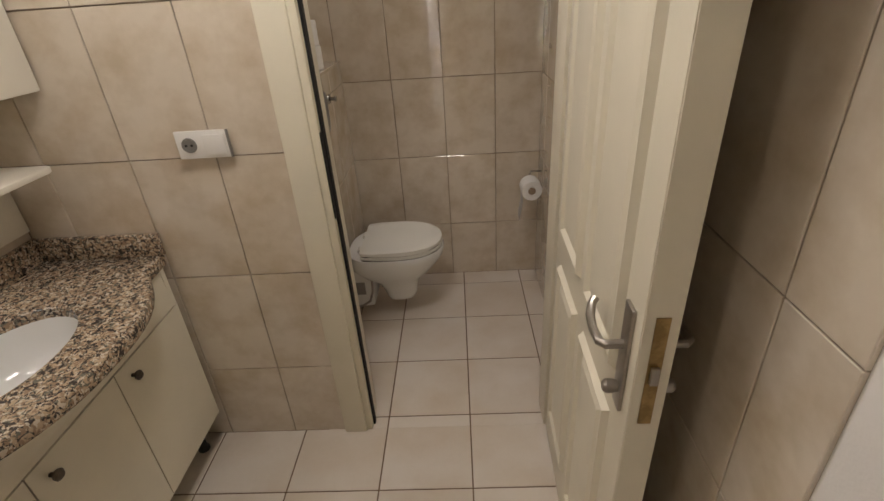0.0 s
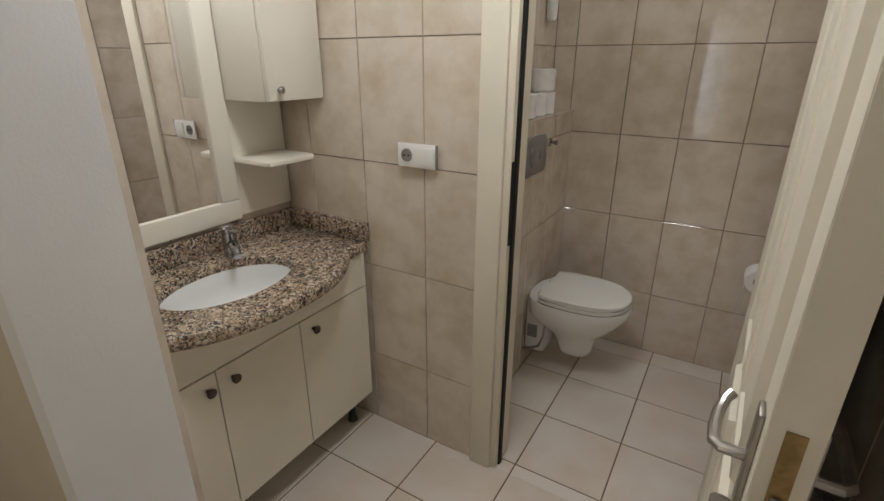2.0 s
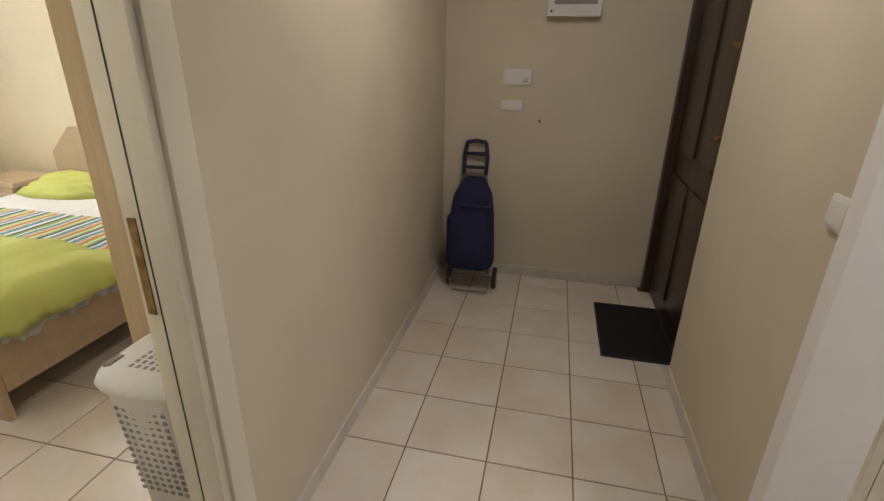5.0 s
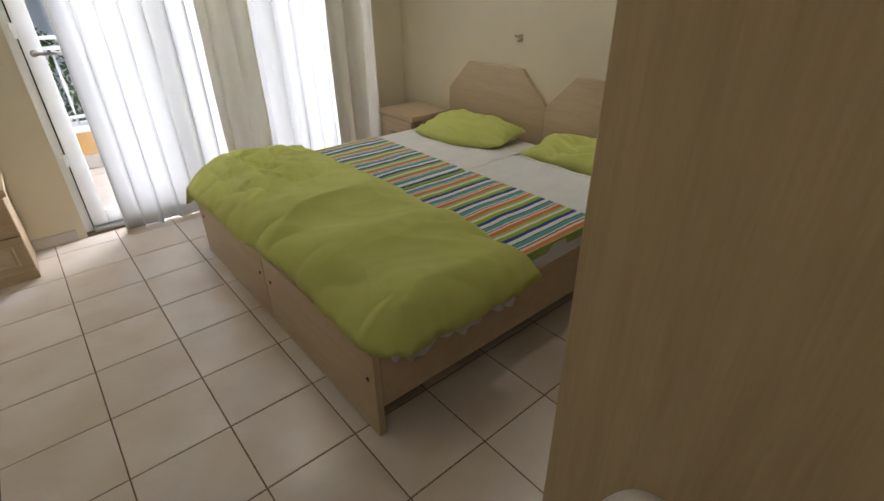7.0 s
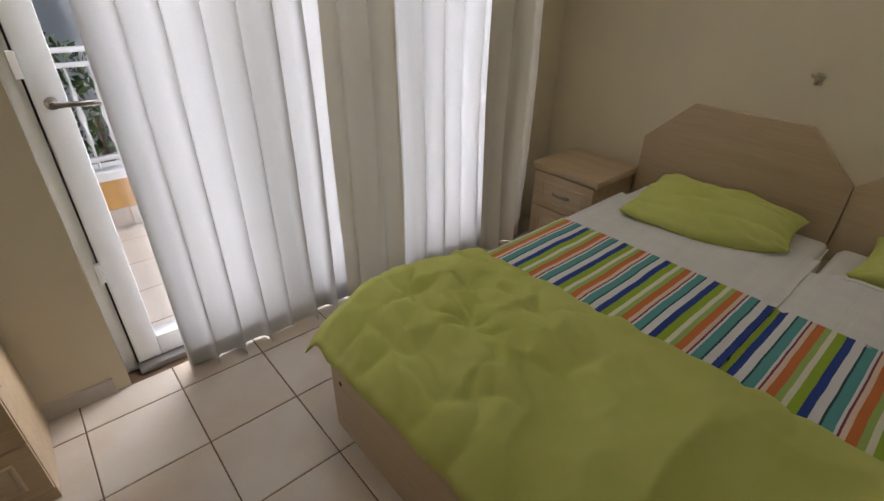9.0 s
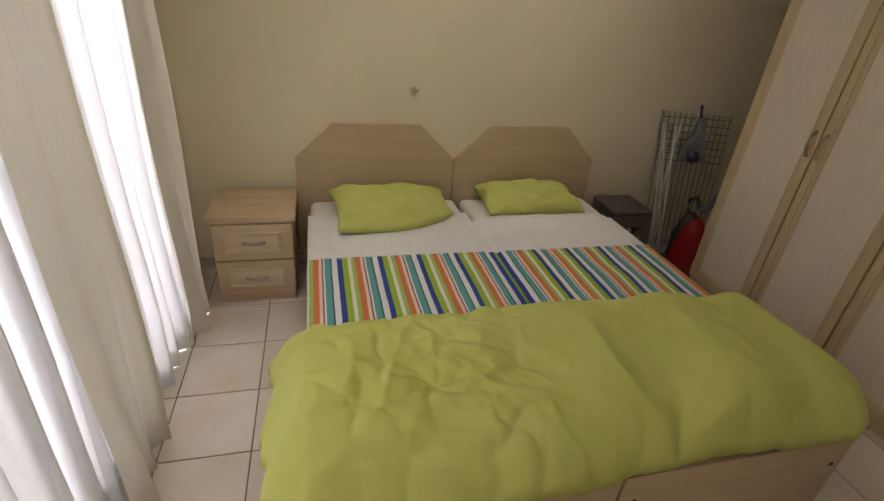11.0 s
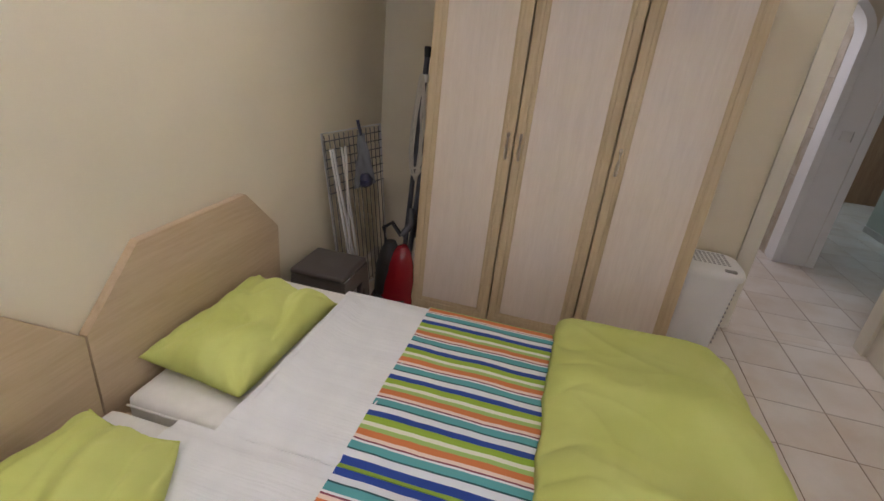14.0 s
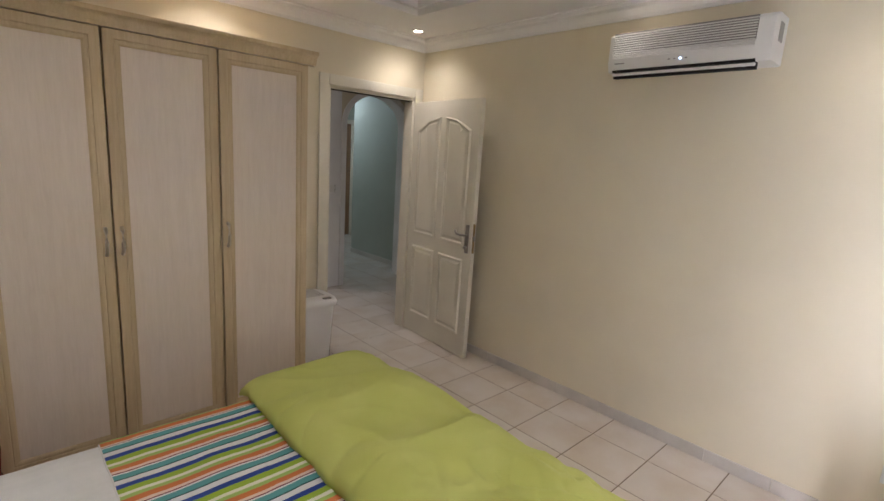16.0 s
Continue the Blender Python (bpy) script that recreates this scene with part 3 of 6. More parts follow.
# ---- doors ----
def leaf_ridge(bm, loop, y, out, w=0.016, h=0.014):
    """A raised moulding round a panel outline (x, z) on a door face at y, standing out along out."""
    n = len(loop)
    cx, cz = sum(p[0] for p in loop) / n, sum(p[1] for p in loop) / n
    rings = []
    for off, ht in ((-w, 0.0), (-w * 0.5, h), (0, h * 0.9), (w * 0.5, 0.0006), (w * 1.1, 0.0006), (w * 2.2, h * 0.7)):
        ring = []
        for px, pz in loop:
            sx = 1 - off / max(0.02, abs(px - cx)) if abs(px - cx) > 0.02 else 1
            sz = 1 - off / max(0.02, abs(pz - cz)) if abs(pz - cz) > 0.02 else 1
            ring.append(bm.verts.new((cx + (px - cx) * sx, y + out * ht, cz + (pz - cz) * sz)))
        rings.append(ring)
    for a, b in zip(rings, rings[1:]):
        for k in range(n):
            bm.faces.new((a[k], a[(k + 1) % n], b[(k + 1) % n], b[k]))
    bm.faces.new(rings[-1])


def panel_door(name, base, rz, w, h, mat, edge_mat, label, handle_side=1, hinges=True, swing_y=1, th=0.04):
    """A moulded four-panel leaf. It hangs at its own origin and runs along its own x; faces at y = 0 and th."""
    d = thing(name, base, label, "door", rz=rz)
    body = part("leaf", B(0, w, 0.0, th, 0.008, h, bevel=0.003), mat, d)
    col = (w - 0.3) / 2
    for k, x0 in enumerate((0.1, 0.2 + col)):
        x1 = x0 + col
        hi, lo = h - 0.14, h - 0.24
        top = [(x1, lo), (x1 - col * 0.25, lo + 0.035), (x0 + col * 0.45, hi - 0.02), (x0, hi)] if k == 1 else [(x1, hi), (x1 - col * 0.45, hi - 0.02), (x0 + col * 0.25, lo + 0.035), (x0, lo)]
        for y, out in ((0.0, -1), (th, 1)):
            bm = bmesh.new()
            leaf_ridge(bm, [(x0, 0.92), (x1, 0.92), *top], y, out)
            part("upper_panel", bm, mat, d, angle=25)
            bm = bmesh.new()
            leaf_ridge(bm, [(x0, 0.2), (x1, 0.2), (x1, 0.78), (x0, 0.78)], y, out)
            part("lower_panel", bm, mat, d, angle=25)
    part("edge_strip", B(w, w + 0.0025, 0.002, th - 0.002, 0.01, h - 0.002), edge_mat, d)
    part("lock_plate", B(w + 0.0025, w + 0.0045, th / 2 - 0.011, th / 2 + 0.011, 0.86, 1.085), BRASS, d)
    part("latch_bolt", B(w + 0.0045, w + 0.014, th / 2 - 0.007, th / 2 + 0.007, 0.955, 0.99, bevel=0.003), STEEL, d)
    for y, s in ((0.0, -1), (th, 1)):
        bm = bmesh.new()
        box(bm, w - 0.065, w - 0.027, min(y, y + s * 0.008), max(y, y + s * 0.008), 0.855, 1.075, bevel=0.0035)
        plate = part("handle_plate", bm, STEEL, d)
        bm = bmesh.new()
        tube(bm, [(w - 0.046, y + s * 0.006, 0.995), (w - 0.046, y + s * 0.038, 0.995), (w - 0.054, y + s * 0.046, 0.995), (w - 0.09, y + s * 0.048, 0.993),
                  (w - 0.125, y + s * 0.046, 0.998), (w - 0.145, y + s * 0.04, 1.01), (w - 0.153, y + s * 0.032, 1.018)], 0.0085)
        part("lever", bm, STEEL, plate)
        bm = bmesh.new()
        lathe(bm, [(0.011, 0), (0.013, s * 0.012), (0.013, s * 0.022), (0.008, s * 0.028)], (w - 0.046, y + s * 0.006, 0.9), 14, "Y")
        part("thumb_turn", bm, STEEL, plate)
    if hinges:
        for z in (0.28, 1.62):
            bm = lathe(bmesh.new(), [(0.009, -0.05), (0.009, 0.05)], (-0.006, 0.046 if swing_y > 0 else -0.006, z), 12)
            part("hinge", bm, BLACKPLASTIC, d)
    return d


# bedroom leaf stands open along the air-conditioner wall
panel_door("bedroom_door", (0.835, -3.035, 0), -94.5, 0.835, 2.0, DOORPAINT, DOORPAINT, "cream painted four-panel bedroom door, wide open beside the wall")
# toilet leaf stands open into the washroom
panel_door("toilet_door", (0.628, -0.416, 0), -91.8, 0.735, 2.0, DOORWHITE, DOORWHITE, "off-white moulded toilet door, open against the tiled wall", th=0.058)


def door_frame(name, x0, x1, y0, y1, h, mat, cas=0.08, wall0=None, wall1=None):
    """Jambs and head with casings on both wall faces; a dark rebate line runs round it."""
    bm = bmesh.new()
    for a, b in ((x0 - 0.012, x0 + 0.018), (x1 - 0.018, x1 + 0.012)):
        box(bm, a, b, y0 - 0.004, y1 + 0.004, 0.001, h, bevel=0.002)
    box(bm, x0 - 0.012, x1 + 0.012, y0 - 0.004, y1 + 0.004, h - 0.018, h + 0.012, bevel=0.002)
    ob = structure(name, bm, mat, "painted door frame with flat casings")
    for s, y in ((-1, y0), (1, y1)):
        for a, b in ((x0 - cas, x0 - 0.004), (x1 + 0.004, x1 + cas)):
            bm = bmesh.new()
            box(bm, a, b, min(y, y + s * 0.018), max(y, y + s * 0.018), 0.001, h + cas, bevel=0.005)
            part("casing", bm, mat, ob)
        part("casing_head", B(x0 - 0.004, x1 + 0.004, min(y, y + s * 0.017), max(y, y + s * 0.017), h + 0.004, h + cas, bevel=0.004), mat, ob)
    return ob


fr = door_frame("door_frame_bedroom", DX0, DX1, -3.03, -2.93, DH, DOORPAINT)
# thin dark strips down the strike jamb and under the head
part("seal", B(DX0 + 0.018, DX0 + 0.0195, -2.991, -2.988, 0.002, DH - 0.02), RUBBER, fr)
part("strike_plate", B(DX0 + 0.018, DX0 + 0.021, -3.022, -3.002, 0.95, 1.17), BRASS, fr)
part("seal_head", B(DX0 + 0.02, DX1 - 0.02, -3.0, -2.985, DH - 0.026, DH - 0.018), BLACK, fr)
fr = door_frame("door_frame_toilet", -0.078, 0.64, SOCKET, -0.28, 2.03, DOORWHITE, cas=0.09)
# narrow black strip down the left jamb
part("seal", B(-0.06, -0.052, -0.372, -0.35, 0.002, 2.01), BLACK, fr)
part("strike_plate", B(-0.06, -0.056, -0.392, -0.374, 0.93, 1.2), BLACK, fr)

# entrance door
ed = thing("entrance_door", (-1.96, -1.4, 0), "dark brown carved wooden entrance door, closed", "door")
part("frame_post", B(-2.495, -2.43, -1.5, -1.38, 0, 2.1, bevel=0.006), DARKDOOR, ed)
part("frame_post", B(-1.49, -1.425, -1.47, -1.36, 0, 2.1, bevel=0.006), DARKDOOR, ed)
part("frame_head", B(-2.43, -1.49, -1.5, -1.38, 2.04, 2.1, bevel=0.006), DARKDOOR, ed)
edl = part("leaf", B(-2.428, -1.492, -1.45, -1.39, 0.006, 2.038, bevel=0.004), DARKDOOR, ed)
for z0, z1 in ((0.15, 0.85), (1.0, 1.9)):
    for x0, x1 in ((-2.34, -2.0), (-1.92, -1.58)):
        part("door_panel", B(x0, x1, -1.462, -1.449, z0, z1, bevel=0.006), DARKDOOR, edl)
for z, nm in ((1.03, "door_knob"), (1.17, "latch"), (1.55, "latch")):
    part(nm, tube(bmesh.new(), [(-1.55, -1.45, z), (-1.55, -1.49, z), (-1.58 if nm == "latch" else -1.551, -1.505, z)], 0.012), BRASS, edl)
part("chain_keep", B(-1.58, -1.54, -1.47, -1.449, 1.62, 1.7, bevel=0.004), WHITEPLASTIC, edl)

bd = thing("lobby_door", (2.6, 1.47, 0), "plain brown wooden door in a pale frame, closed", "door")
part("leaf", B(2.2, 3.05, 1.44, 1.48, 0.006, 2.03, bevel=0.003), BROWNDOOR, bd)
part("frame_post", B(3.05, 3.13, 1.42, 1.5, 0, 2.1, bevel=0.003), DOORPAINT, bd)
part("frame_post", B(2.12, 2.2, 1.42, 1.5, 0, 2.1, bevel=0.003), DOORPAINT, bd)
part("frame_head", B(2.2, 3.05, 1.42, 1.5, 2.03, 2.1, bevel=0.003), DOORPAINT, bd)
part("door_handle", tube(bmesh.new(), [(2.28, 1.44, 1.04), (2.28, 1.39, 1.04), (2.4, 1.39, 1.04)], 0.009), STEEL, bd)

# ---- washroom: vanity ----
VY0, VY1 = -1.322, SOCKET - 0.002


def bow(y, base=-0.64, out=0.14):
    d = abs(y + 0.876)
    return base + out * max(0.0, 1 - (d / 0.375) ** 2.5) + 0.008 * math.exp(-((d - 0.4) / 0.05) ** 2)


def oval(cx, cy, a, b, n=48):
    return [(cx + a * math.cos(math.tau * i / n), cy + b * math.sin(math.tau * i / n)) for i in range(n)]


SX, SY, SA, SB = -0.788, -0.9, 0.15, 0.218
NF = 40
front = [(bow(VY0 + (VY1 - VY0) * i / NF), VY0 + (VY1 - VY0) * i / NF) for i in range(NF + 1)]
top = thing("vanity_worktop", (-0.8, -0.87, 0.8), "speckled brown granite vanity top with a bowed front and upstand", "worktop")


def slab_with_hole(bm, z0, z1):
    """The bowed slab with an oval cut out: rings of equal count joined hole to rim."""
    n = 72
    hole = oval(SX, SY, SA, SB, n)
    rim = []
    for hx, hy in hole:
        d = Vector((hx - SX, hy - SY)).normalized()
        lo, hi = 0.0, 3.0
        for _ in range(30):
            mid = (lo + hi) / 2
            px, py = SX + d.x * mid, SY + d.y * mid
            inside = BATH_W < px < bow(py) and VY0 < py < VY1
            lo, hi = (mid, hi) if inside else (lo, mid)
        rim.append((SX + d.x * lo, SY + d.y * lo))
    for corner in ((BATH_W, VY0), (BATH_W, VY1), (bow(VY0), VY0), (bow(VY1), VY1)):
        k = min(range(n), key=lambda i: (rim[i][0] - corner[0]) ** 2 + (rim[i][1] - corner[1]) ** 2)
        rim[k] = corner
    rows = []
    for (hx, hy), (rx, ry) in zip(hole, rim):
        rows.append([bm.verts.new(p) for p in ((hx, hy, z0), (hx, hy, z1 - 0.004), (hx * 0.98 + rx * 0.02, hy * 0.98 + ry * 0.02, z1), (rx * 0.97 + hx * 0.03, ry * 0.97 + hy * 0.03, z1),
                                              (rx, ry, z1 - 0.007), (rx, ry, z0 + 0.007), (rx * 0.985 + hx * 0.015, ry * 0.985 + hy * 0.015, z0))])
    for i in range(n):
        a, b = rows[i], rows[(i + 1) % n]
        for k in range(7):
            bm.faces.new((a[k], a[(k + 1) % 7], b[(k + 1) % 7], b[k]))


bm = bmesh.new()
slab_with_hole(bm, 0.8, 0.837)
part("slab", bm, GRANITE, top, angle=50)
part("upstand_back", B(BATH_W + 0.001, BATH_W + 0.02, VY0, VY1, 0.838, 0.915, bevel=0.004), GRANITE, top)
part("upstand_side", B(BATH_W + 0.021, -0.628, VY1 - 0.02, VY1, 0.838, 0.915, bevel=0.006), GRANITE, top)

bm = bmesh.new()
rings = []
for f, z in ((1.0, 0.812), (0.97, 0.8), (0.94, 0.76), (0.86, 0.715), (0.66, 0.685), (0.35, 0.672), (0.12, 0.668)):
    rings.append([bm.verts.new((x, y, z)) for x, y in oval(SX, SY, SA * f * 1.02, SB * f * 1.02)])
for a, b in zip(rings, rings[1:]):
    for k in range(48):
        bm.faces.new((a[k], a[(k + 1) % 48], b[(k + 1) % 48], b[k]))
bm.faces.new(rings[-1])
basin = thing("wash_basin", (SX, SY, 0.668), "white oval under-mounted ceramic basin set in the worktop", "basin")
part("bowl", bm, CERAMIC, basin, angle=60)
part("drain", lathe(bmesh.new(), [(0.02, 0.0), (0.022, 0.004), (0.012, 0.006)], (SX, SY, 0.668), 20), CHROME, basin)

tap = thing("basin_tap", (-0.952, -0.765, 0.837), "chrome single-lever basin mixer tap on the granite", "tap")
part("body", lathe(bmesh.new(), [(0.026, 0), (0.026, 0.006), (0.0245, 0.012), (0.0245, 0.085), (0.026, 0.09)], (-0.952, -0.765, 0.837), 22), CHROME, tap)
part("spout", tube(bmesh.new(), [(-0.945, -0.768, 0.885), (-0.9, -0.79, 0.892), (-0.865, -0.806, 0.885), (-0.85, -0.813, 0.872)], 0.015), CHROME, tap)
part("lever", B(-0.966, -0.885, -0.782, -0.762, 0.932, 0.943, bevel=0.004), CHROME, tap)
part("lever_cap", lathe(bmesh.new(), [(0.023, 0.0), (0.024, 0.016), (0.016, 0.024)], (-0.952, -0.765, 0.927), 22), CHROME, tap)

van = thing("vanity_cabinet", (-0.82, -0.87, 0), "cream lacquered vanity cabinet under the granite top, doors closed", "cabinet")
bm = bmesh.new()
box(bm, BATH_W + 0.002, -0.64, VY0, VY0 + 0.018, 0.15, 0.8)
box(bm, BATH_W + 0.002, -0.64, -0.44, -0.422, 0.15, 0.8)
box(bm, BATH_W + 0.002, -0.64, VY0, -0.422, 0.15, 0.168)
box(bm, BATH_W + 0.002, BATH_W + 0.012, VY0, -0.422, 0.15, 0.66)
part("carcass", bm, VANITYPAINT, van)
bm = bmesh.new()
na = 30
rows = []
for i in range(na + 1):
    y = VY0 + (-0.424 - VY0) * i / na
    x = bow(y, -0.65, 0.11)
    steps = [(-0.637 + (x + 0.637) * q * q * (3 - 2 * q), 0.666 + 0.133 * q) for q in (0, 0.15, 0.3, 0.45, 0.6, 0.75, 0.9, 1.0)]
    rows.append([bm.verts.new((px, y, pz)) for px, pz in steps] + [bm.verts.new((-0.66, y, 0.799)), bm.verts.new((-0.66, y, 0.666))])
for a, b in zip(rows, rows[1:]):
    for k in range(10):
        bm.faces.new((a[k], a[(k + 1) % 10], b[(k + 1) % 10], b[k]))
bm.faces.new(rows[0])
bm.faces.new(rows[-1][::-1])
part("apron", bm, VANITYPAINT, van)
bm = bmesh.new()
rows = []
for i in range(na + 1):
    y = VY0 + 0.019 + (-0.442 - VY0 - 0.019) * i / na
    x, zb = -0.6565, 0.664
    rows.append([bm.verts.new((x, y, zb - 0.03)), bm.verts.new((x, y, zb)), bm.verts.new((-0.74, y, zb)), bm.verts.new((-0.74, y, zb - 0.03))])
for a, b in zip(rows, rows[1:]):
    for k in range(4):
        bm.faces.new((a[k], a[(k + 1) % 4], b[(k + 1) % 4], b[k]))
bm.faces.new(rows[0])
bm.faces.new(rows[-1][::-1])
part("top_rail", bm, VANITYPAINT, van)


def vanity_door(y0, y1, ky):
    bm = bmesh.new()
    n = 8
    rows = []
    for i in range(n + 1):
        y = y0 + 0.002 + (y1 - y0 - 0.004) * i / n
        x, zt, zb = -0.637, 0.662, 0.152
        rows.append([bm.verts.new((x - 0.002, y, zb)), bm.verts.new((x, y, zb + 0.002)), bm.verts.new((x, y, zt - 0.002)), bm.verts.new((x - 0.018, y, zt)), bm.verts.new((x - 0.018, y, zb))])
    for a, b in zip(rows, rows[1:]):
        for k in range(5):
            bm.faces.new((a[k], a[(k + 1) % 5], b[(k + 1) % 5], b[k]))
    bm.faces.new(rows[0])
    bm.faces.new(rows[-1][::-1])
    d = part("cabinet_door", bm, VANITYPAINT, van)
    x = -0.637
    part("knob", lathe(bmesh.new(), [(0.006, 0), (0.006, 0.012), (0.014, 0.016), (0.015, 0.022), (0.01, 0.027)], (x, ky, 0.613), 18, "X"), KNOB, d)


vanity_door(VY0, -1.09, -1.122)
vanity_door(-1.09, -0.772, -1.04)
vanity_door(-0.772, -0.422, -0.715)
for y in (-1.28, -0.47):
    part("foot", lathe(bmesh.new(), [(0.022, 0), (0.022, 0.01), (0.015, 0.02), (0.015, 0.15)], (-0.72, y, 0), 16), BLACKPLASTIC, van)

# ---- washroom: mirror unit ----
mu = thing("mirror_unit", (-1.03, -0.75, 0.975), "white lacquered bathroom mirror with side cabinet and little shelf", "mirror")
MX = BATH_W + 0.001
part("back_panel", B(MX, MX + 0.016, -0.645, -0.402, 0.985, 2.1, bevel=0.002), MIRRORPAINT, mu)
for nm, a in (("frame_rail", (-1.118, -0.647, 0.975, 1.05)), ("frame_rail", (-1.118, -0.647, 1.95, 2.1)), ("frame_stile", (-1.118, -1.043, 1.05, 1.95)), ("frame_stile", (-0.722, -0.647, 1.05, 1.95))):
    part(nm, B(MX, MX + 0.026, a[0], a[1], a[2], a[3], bevel=0.006), MIRRORPAINT, mu)
part("mirror_glass", B(MX + 0.004, MX + 0.012, -1.043, -0.722, 1.05, 1.95), MIRROR, mu, "clear silvered mirror glass")
part("cabinet_body", B(MX + 0.016, -0.822, -0.645, -0.402, 1.4, 2.1, bevel=0.003), MIRRORPAINT, mu)
cd = part("cabinet_door", B(-0.82, -0.8, -0.645, -0.4, 1.402, 2.098, bevel=0.006), MIRRORPAINT, mu)
part("knob", lathe(bmesh.new(), [(0.005, 0), (0.005, 0.01), (0.012, 0.014), (0.012, 0.019), (0.007, 0.023)], (-0.8, -0.605, 1.437), 16, "X"), STEEL, cd)
bm = bmesh.new()
prism(bm, [(MX + 0.016, -0.648), (-0.86, -0.648), (-0.842, -0.64), (-0.834, -0.622), (-0.834, -0.455), (-0.842, -0.437), (-0.86, -0.43), (MX + 0.016, -0.43)], "Z", 1.185, 1.203, 0.004)
part("shelf", bm, MIRRORPAINT, mu)
mu.matrix_basis = Matrix.Translation((0, 0, -0.042)) @ mu.matrix_basis

# ---- washroom: sockets, toilet ----


def wall_plate(name, base, rz, w, h, label, category, rockers=1, socket=False):
    """A flat electric plate in its own frame: x along the wall, y out of it."""
    d = thing(name, base, label, category, rz=rz)
    part("plate", B(-w / 2, w / 2, -0.0115, -0.001, -h / 2, h / 2, bevel=0.004), WHITEPLASTIC, d)
    cells = rockers + (1 if socket else 0)
    for i in range(cells):
        cx = -w / 2 + w * (i + 0.5) / cells
        if socket and i == 0:
            part("socket_well", lathe(bmesh.new(), [(0.022, -0.0118), (0.021, -0.0155), (0.017, -0.0157), (0.016, -0.0128)], (cx, 0, 0), 22, "Y"), GREYPLASTIC, d)
            for s in (-0.008, 0.008):
                part("socket_hole", B(cx + s - 0.0025, cx + s + 0.0025, -0.0165, -0.0128, -0.0025, 0.0025), BLACK, d)
        else:
            part("rocker", B(cx - w / cells * 0.42, cx + w / cells * 0.42, -0.0165, -0.0115, -h * 0.36, h * 0.36, bevel=0.003), WHITEPLASTIC, d)
    part("side_trim", B(w / 2, w / 2 + 0.004, -0.012, -0.001, -h / 2, h / 2, bevel=0.001), GREYPLASTIC, d)
    return d


wall_plate("wall_socket", (-0.395, SOCKET - 0.008, 1.19), 0, 0.15, 0.08, "white double plate with a socket and a switch on tiles", "socket", 1, True)
wall_plate("light_switch", (-0.455, -1.52, 1.155), 0, 0.085, 0.085, "white light switch on the cream hall wall", "switch", 1)
wall_plate("light_switch", (-2.5, -2.481, 1.2), 90, 0.14, 0.066, "white double light switch on the end wall", "switch", 2)
bell = wall_plate("intercom_plate", (-2.5, -2.455, 1.375), 90, 0.174, 0.098, "white rectangular bell box on the end wall", "doorbell", 1)
part("signal_mark", B(0.035, 0.065, -0.0178, -0.0165, -0.028, -0.02), GREYPLASTIC, bell)
part("signal_mark", B(0.045, 0.07, -0.0178, -0.0165, -0.012, -0.007), GREYPLASTIC, bell)
wall_plate("wall_socket", (-0.41, -3.03, 1.157), 0, 0.15, 0.08, "ivory double plate with a socket beside the wardrobe", "socket", 1, True)
wall_plate("light_switch", (0.93, -1.529, 1.14), 0, 0.08, 0.08, "white light switch on the pillar between the arches", "switch", 1)
wall_plate("wall_socket", (0.93, -6.35, 0.32), -90, 0.085, 0.085, "white socket low on the cream wall", "socket", 0, True)

fp = thing("flush_plate", (-0.233, 0.27, 1.1), "satin grey rectangular flush plate with rounded corners", "flush plate")
bm = bmesh.new()
c = []
for cx, cy, a0 in ((0.39 - 0.03, 1.185 - 0.03, 0), (0.15 + 0.03, 1.185 - 0.03, 90), (0.15 + 0.03, 1.018 + 0.03, 180), (0.39 - 0.03, 1.018 + 0.03, 270)):
    c += [(cx + 0.03 * math.cos(radians(a0 + k * 18)), cy + 0.03 * math.sin(radians(a0 + k * 18))) for k in range(6)]
prism(bm, c, "X", -0.237, -0.225, 0.003)
part("plate", bm, GREYPLASTIC, fp)
part("flush_button", lathe(bmesh.new(), [(0.045, 0), (0.045, 0.004), (0.04, 0.006)], (-0.225, 0.24, 1.1), 26, "X"), GREYPLASTIC, fp)
part("flush_button", lathe(bmesh.new(), [(0.022, 0), (0.022, 0.004), (0.019, 0.006)], (-0.225, 0.32, 1.1), 20, "X"), GREYPLASTIC, fp)
sv = thing("stop_valve", (-0.233, 0.46, 1.135), "small chrome stop valve rose on the tiles", "valve")
part("rose", lathe(bmesh.new(), [(0.02, 0), (0.018, 0.006), (0.008, 0.01), (0.008, 0.024), (0.012, 0.026), (0.012, 0.036)], (-0.237, 0.46, 1.135), 18, "X"), CHROME, sv)


def pan_ring(k, z, n=40):
    """Outline of the pan at a height: k = scale; straight at the wall, round at the front."""
    pts = []
    for i in range(n):
        a = math.tau * i / n
        cx, sy = math.cos(a), math.sin(a)
        x = 0.0 + (0.235 if cx > 0 else 0.238) * (abs(cx) ** (0.95 if cx > 0 else 0.45)) * (1 if cx > 0 else -1)
        y = 0.18 * (abs(sy) ** 0.85) * (1 if sy > 0 else -1)
        pts.append((x, y, z))
    return pts


wc = thing("wall_hung_toilet", (0.0, 0.41, 0.1), "white ceramic wall-hung toilet, lid closed", "toilet")
bm = bmesh.new()
rings = []
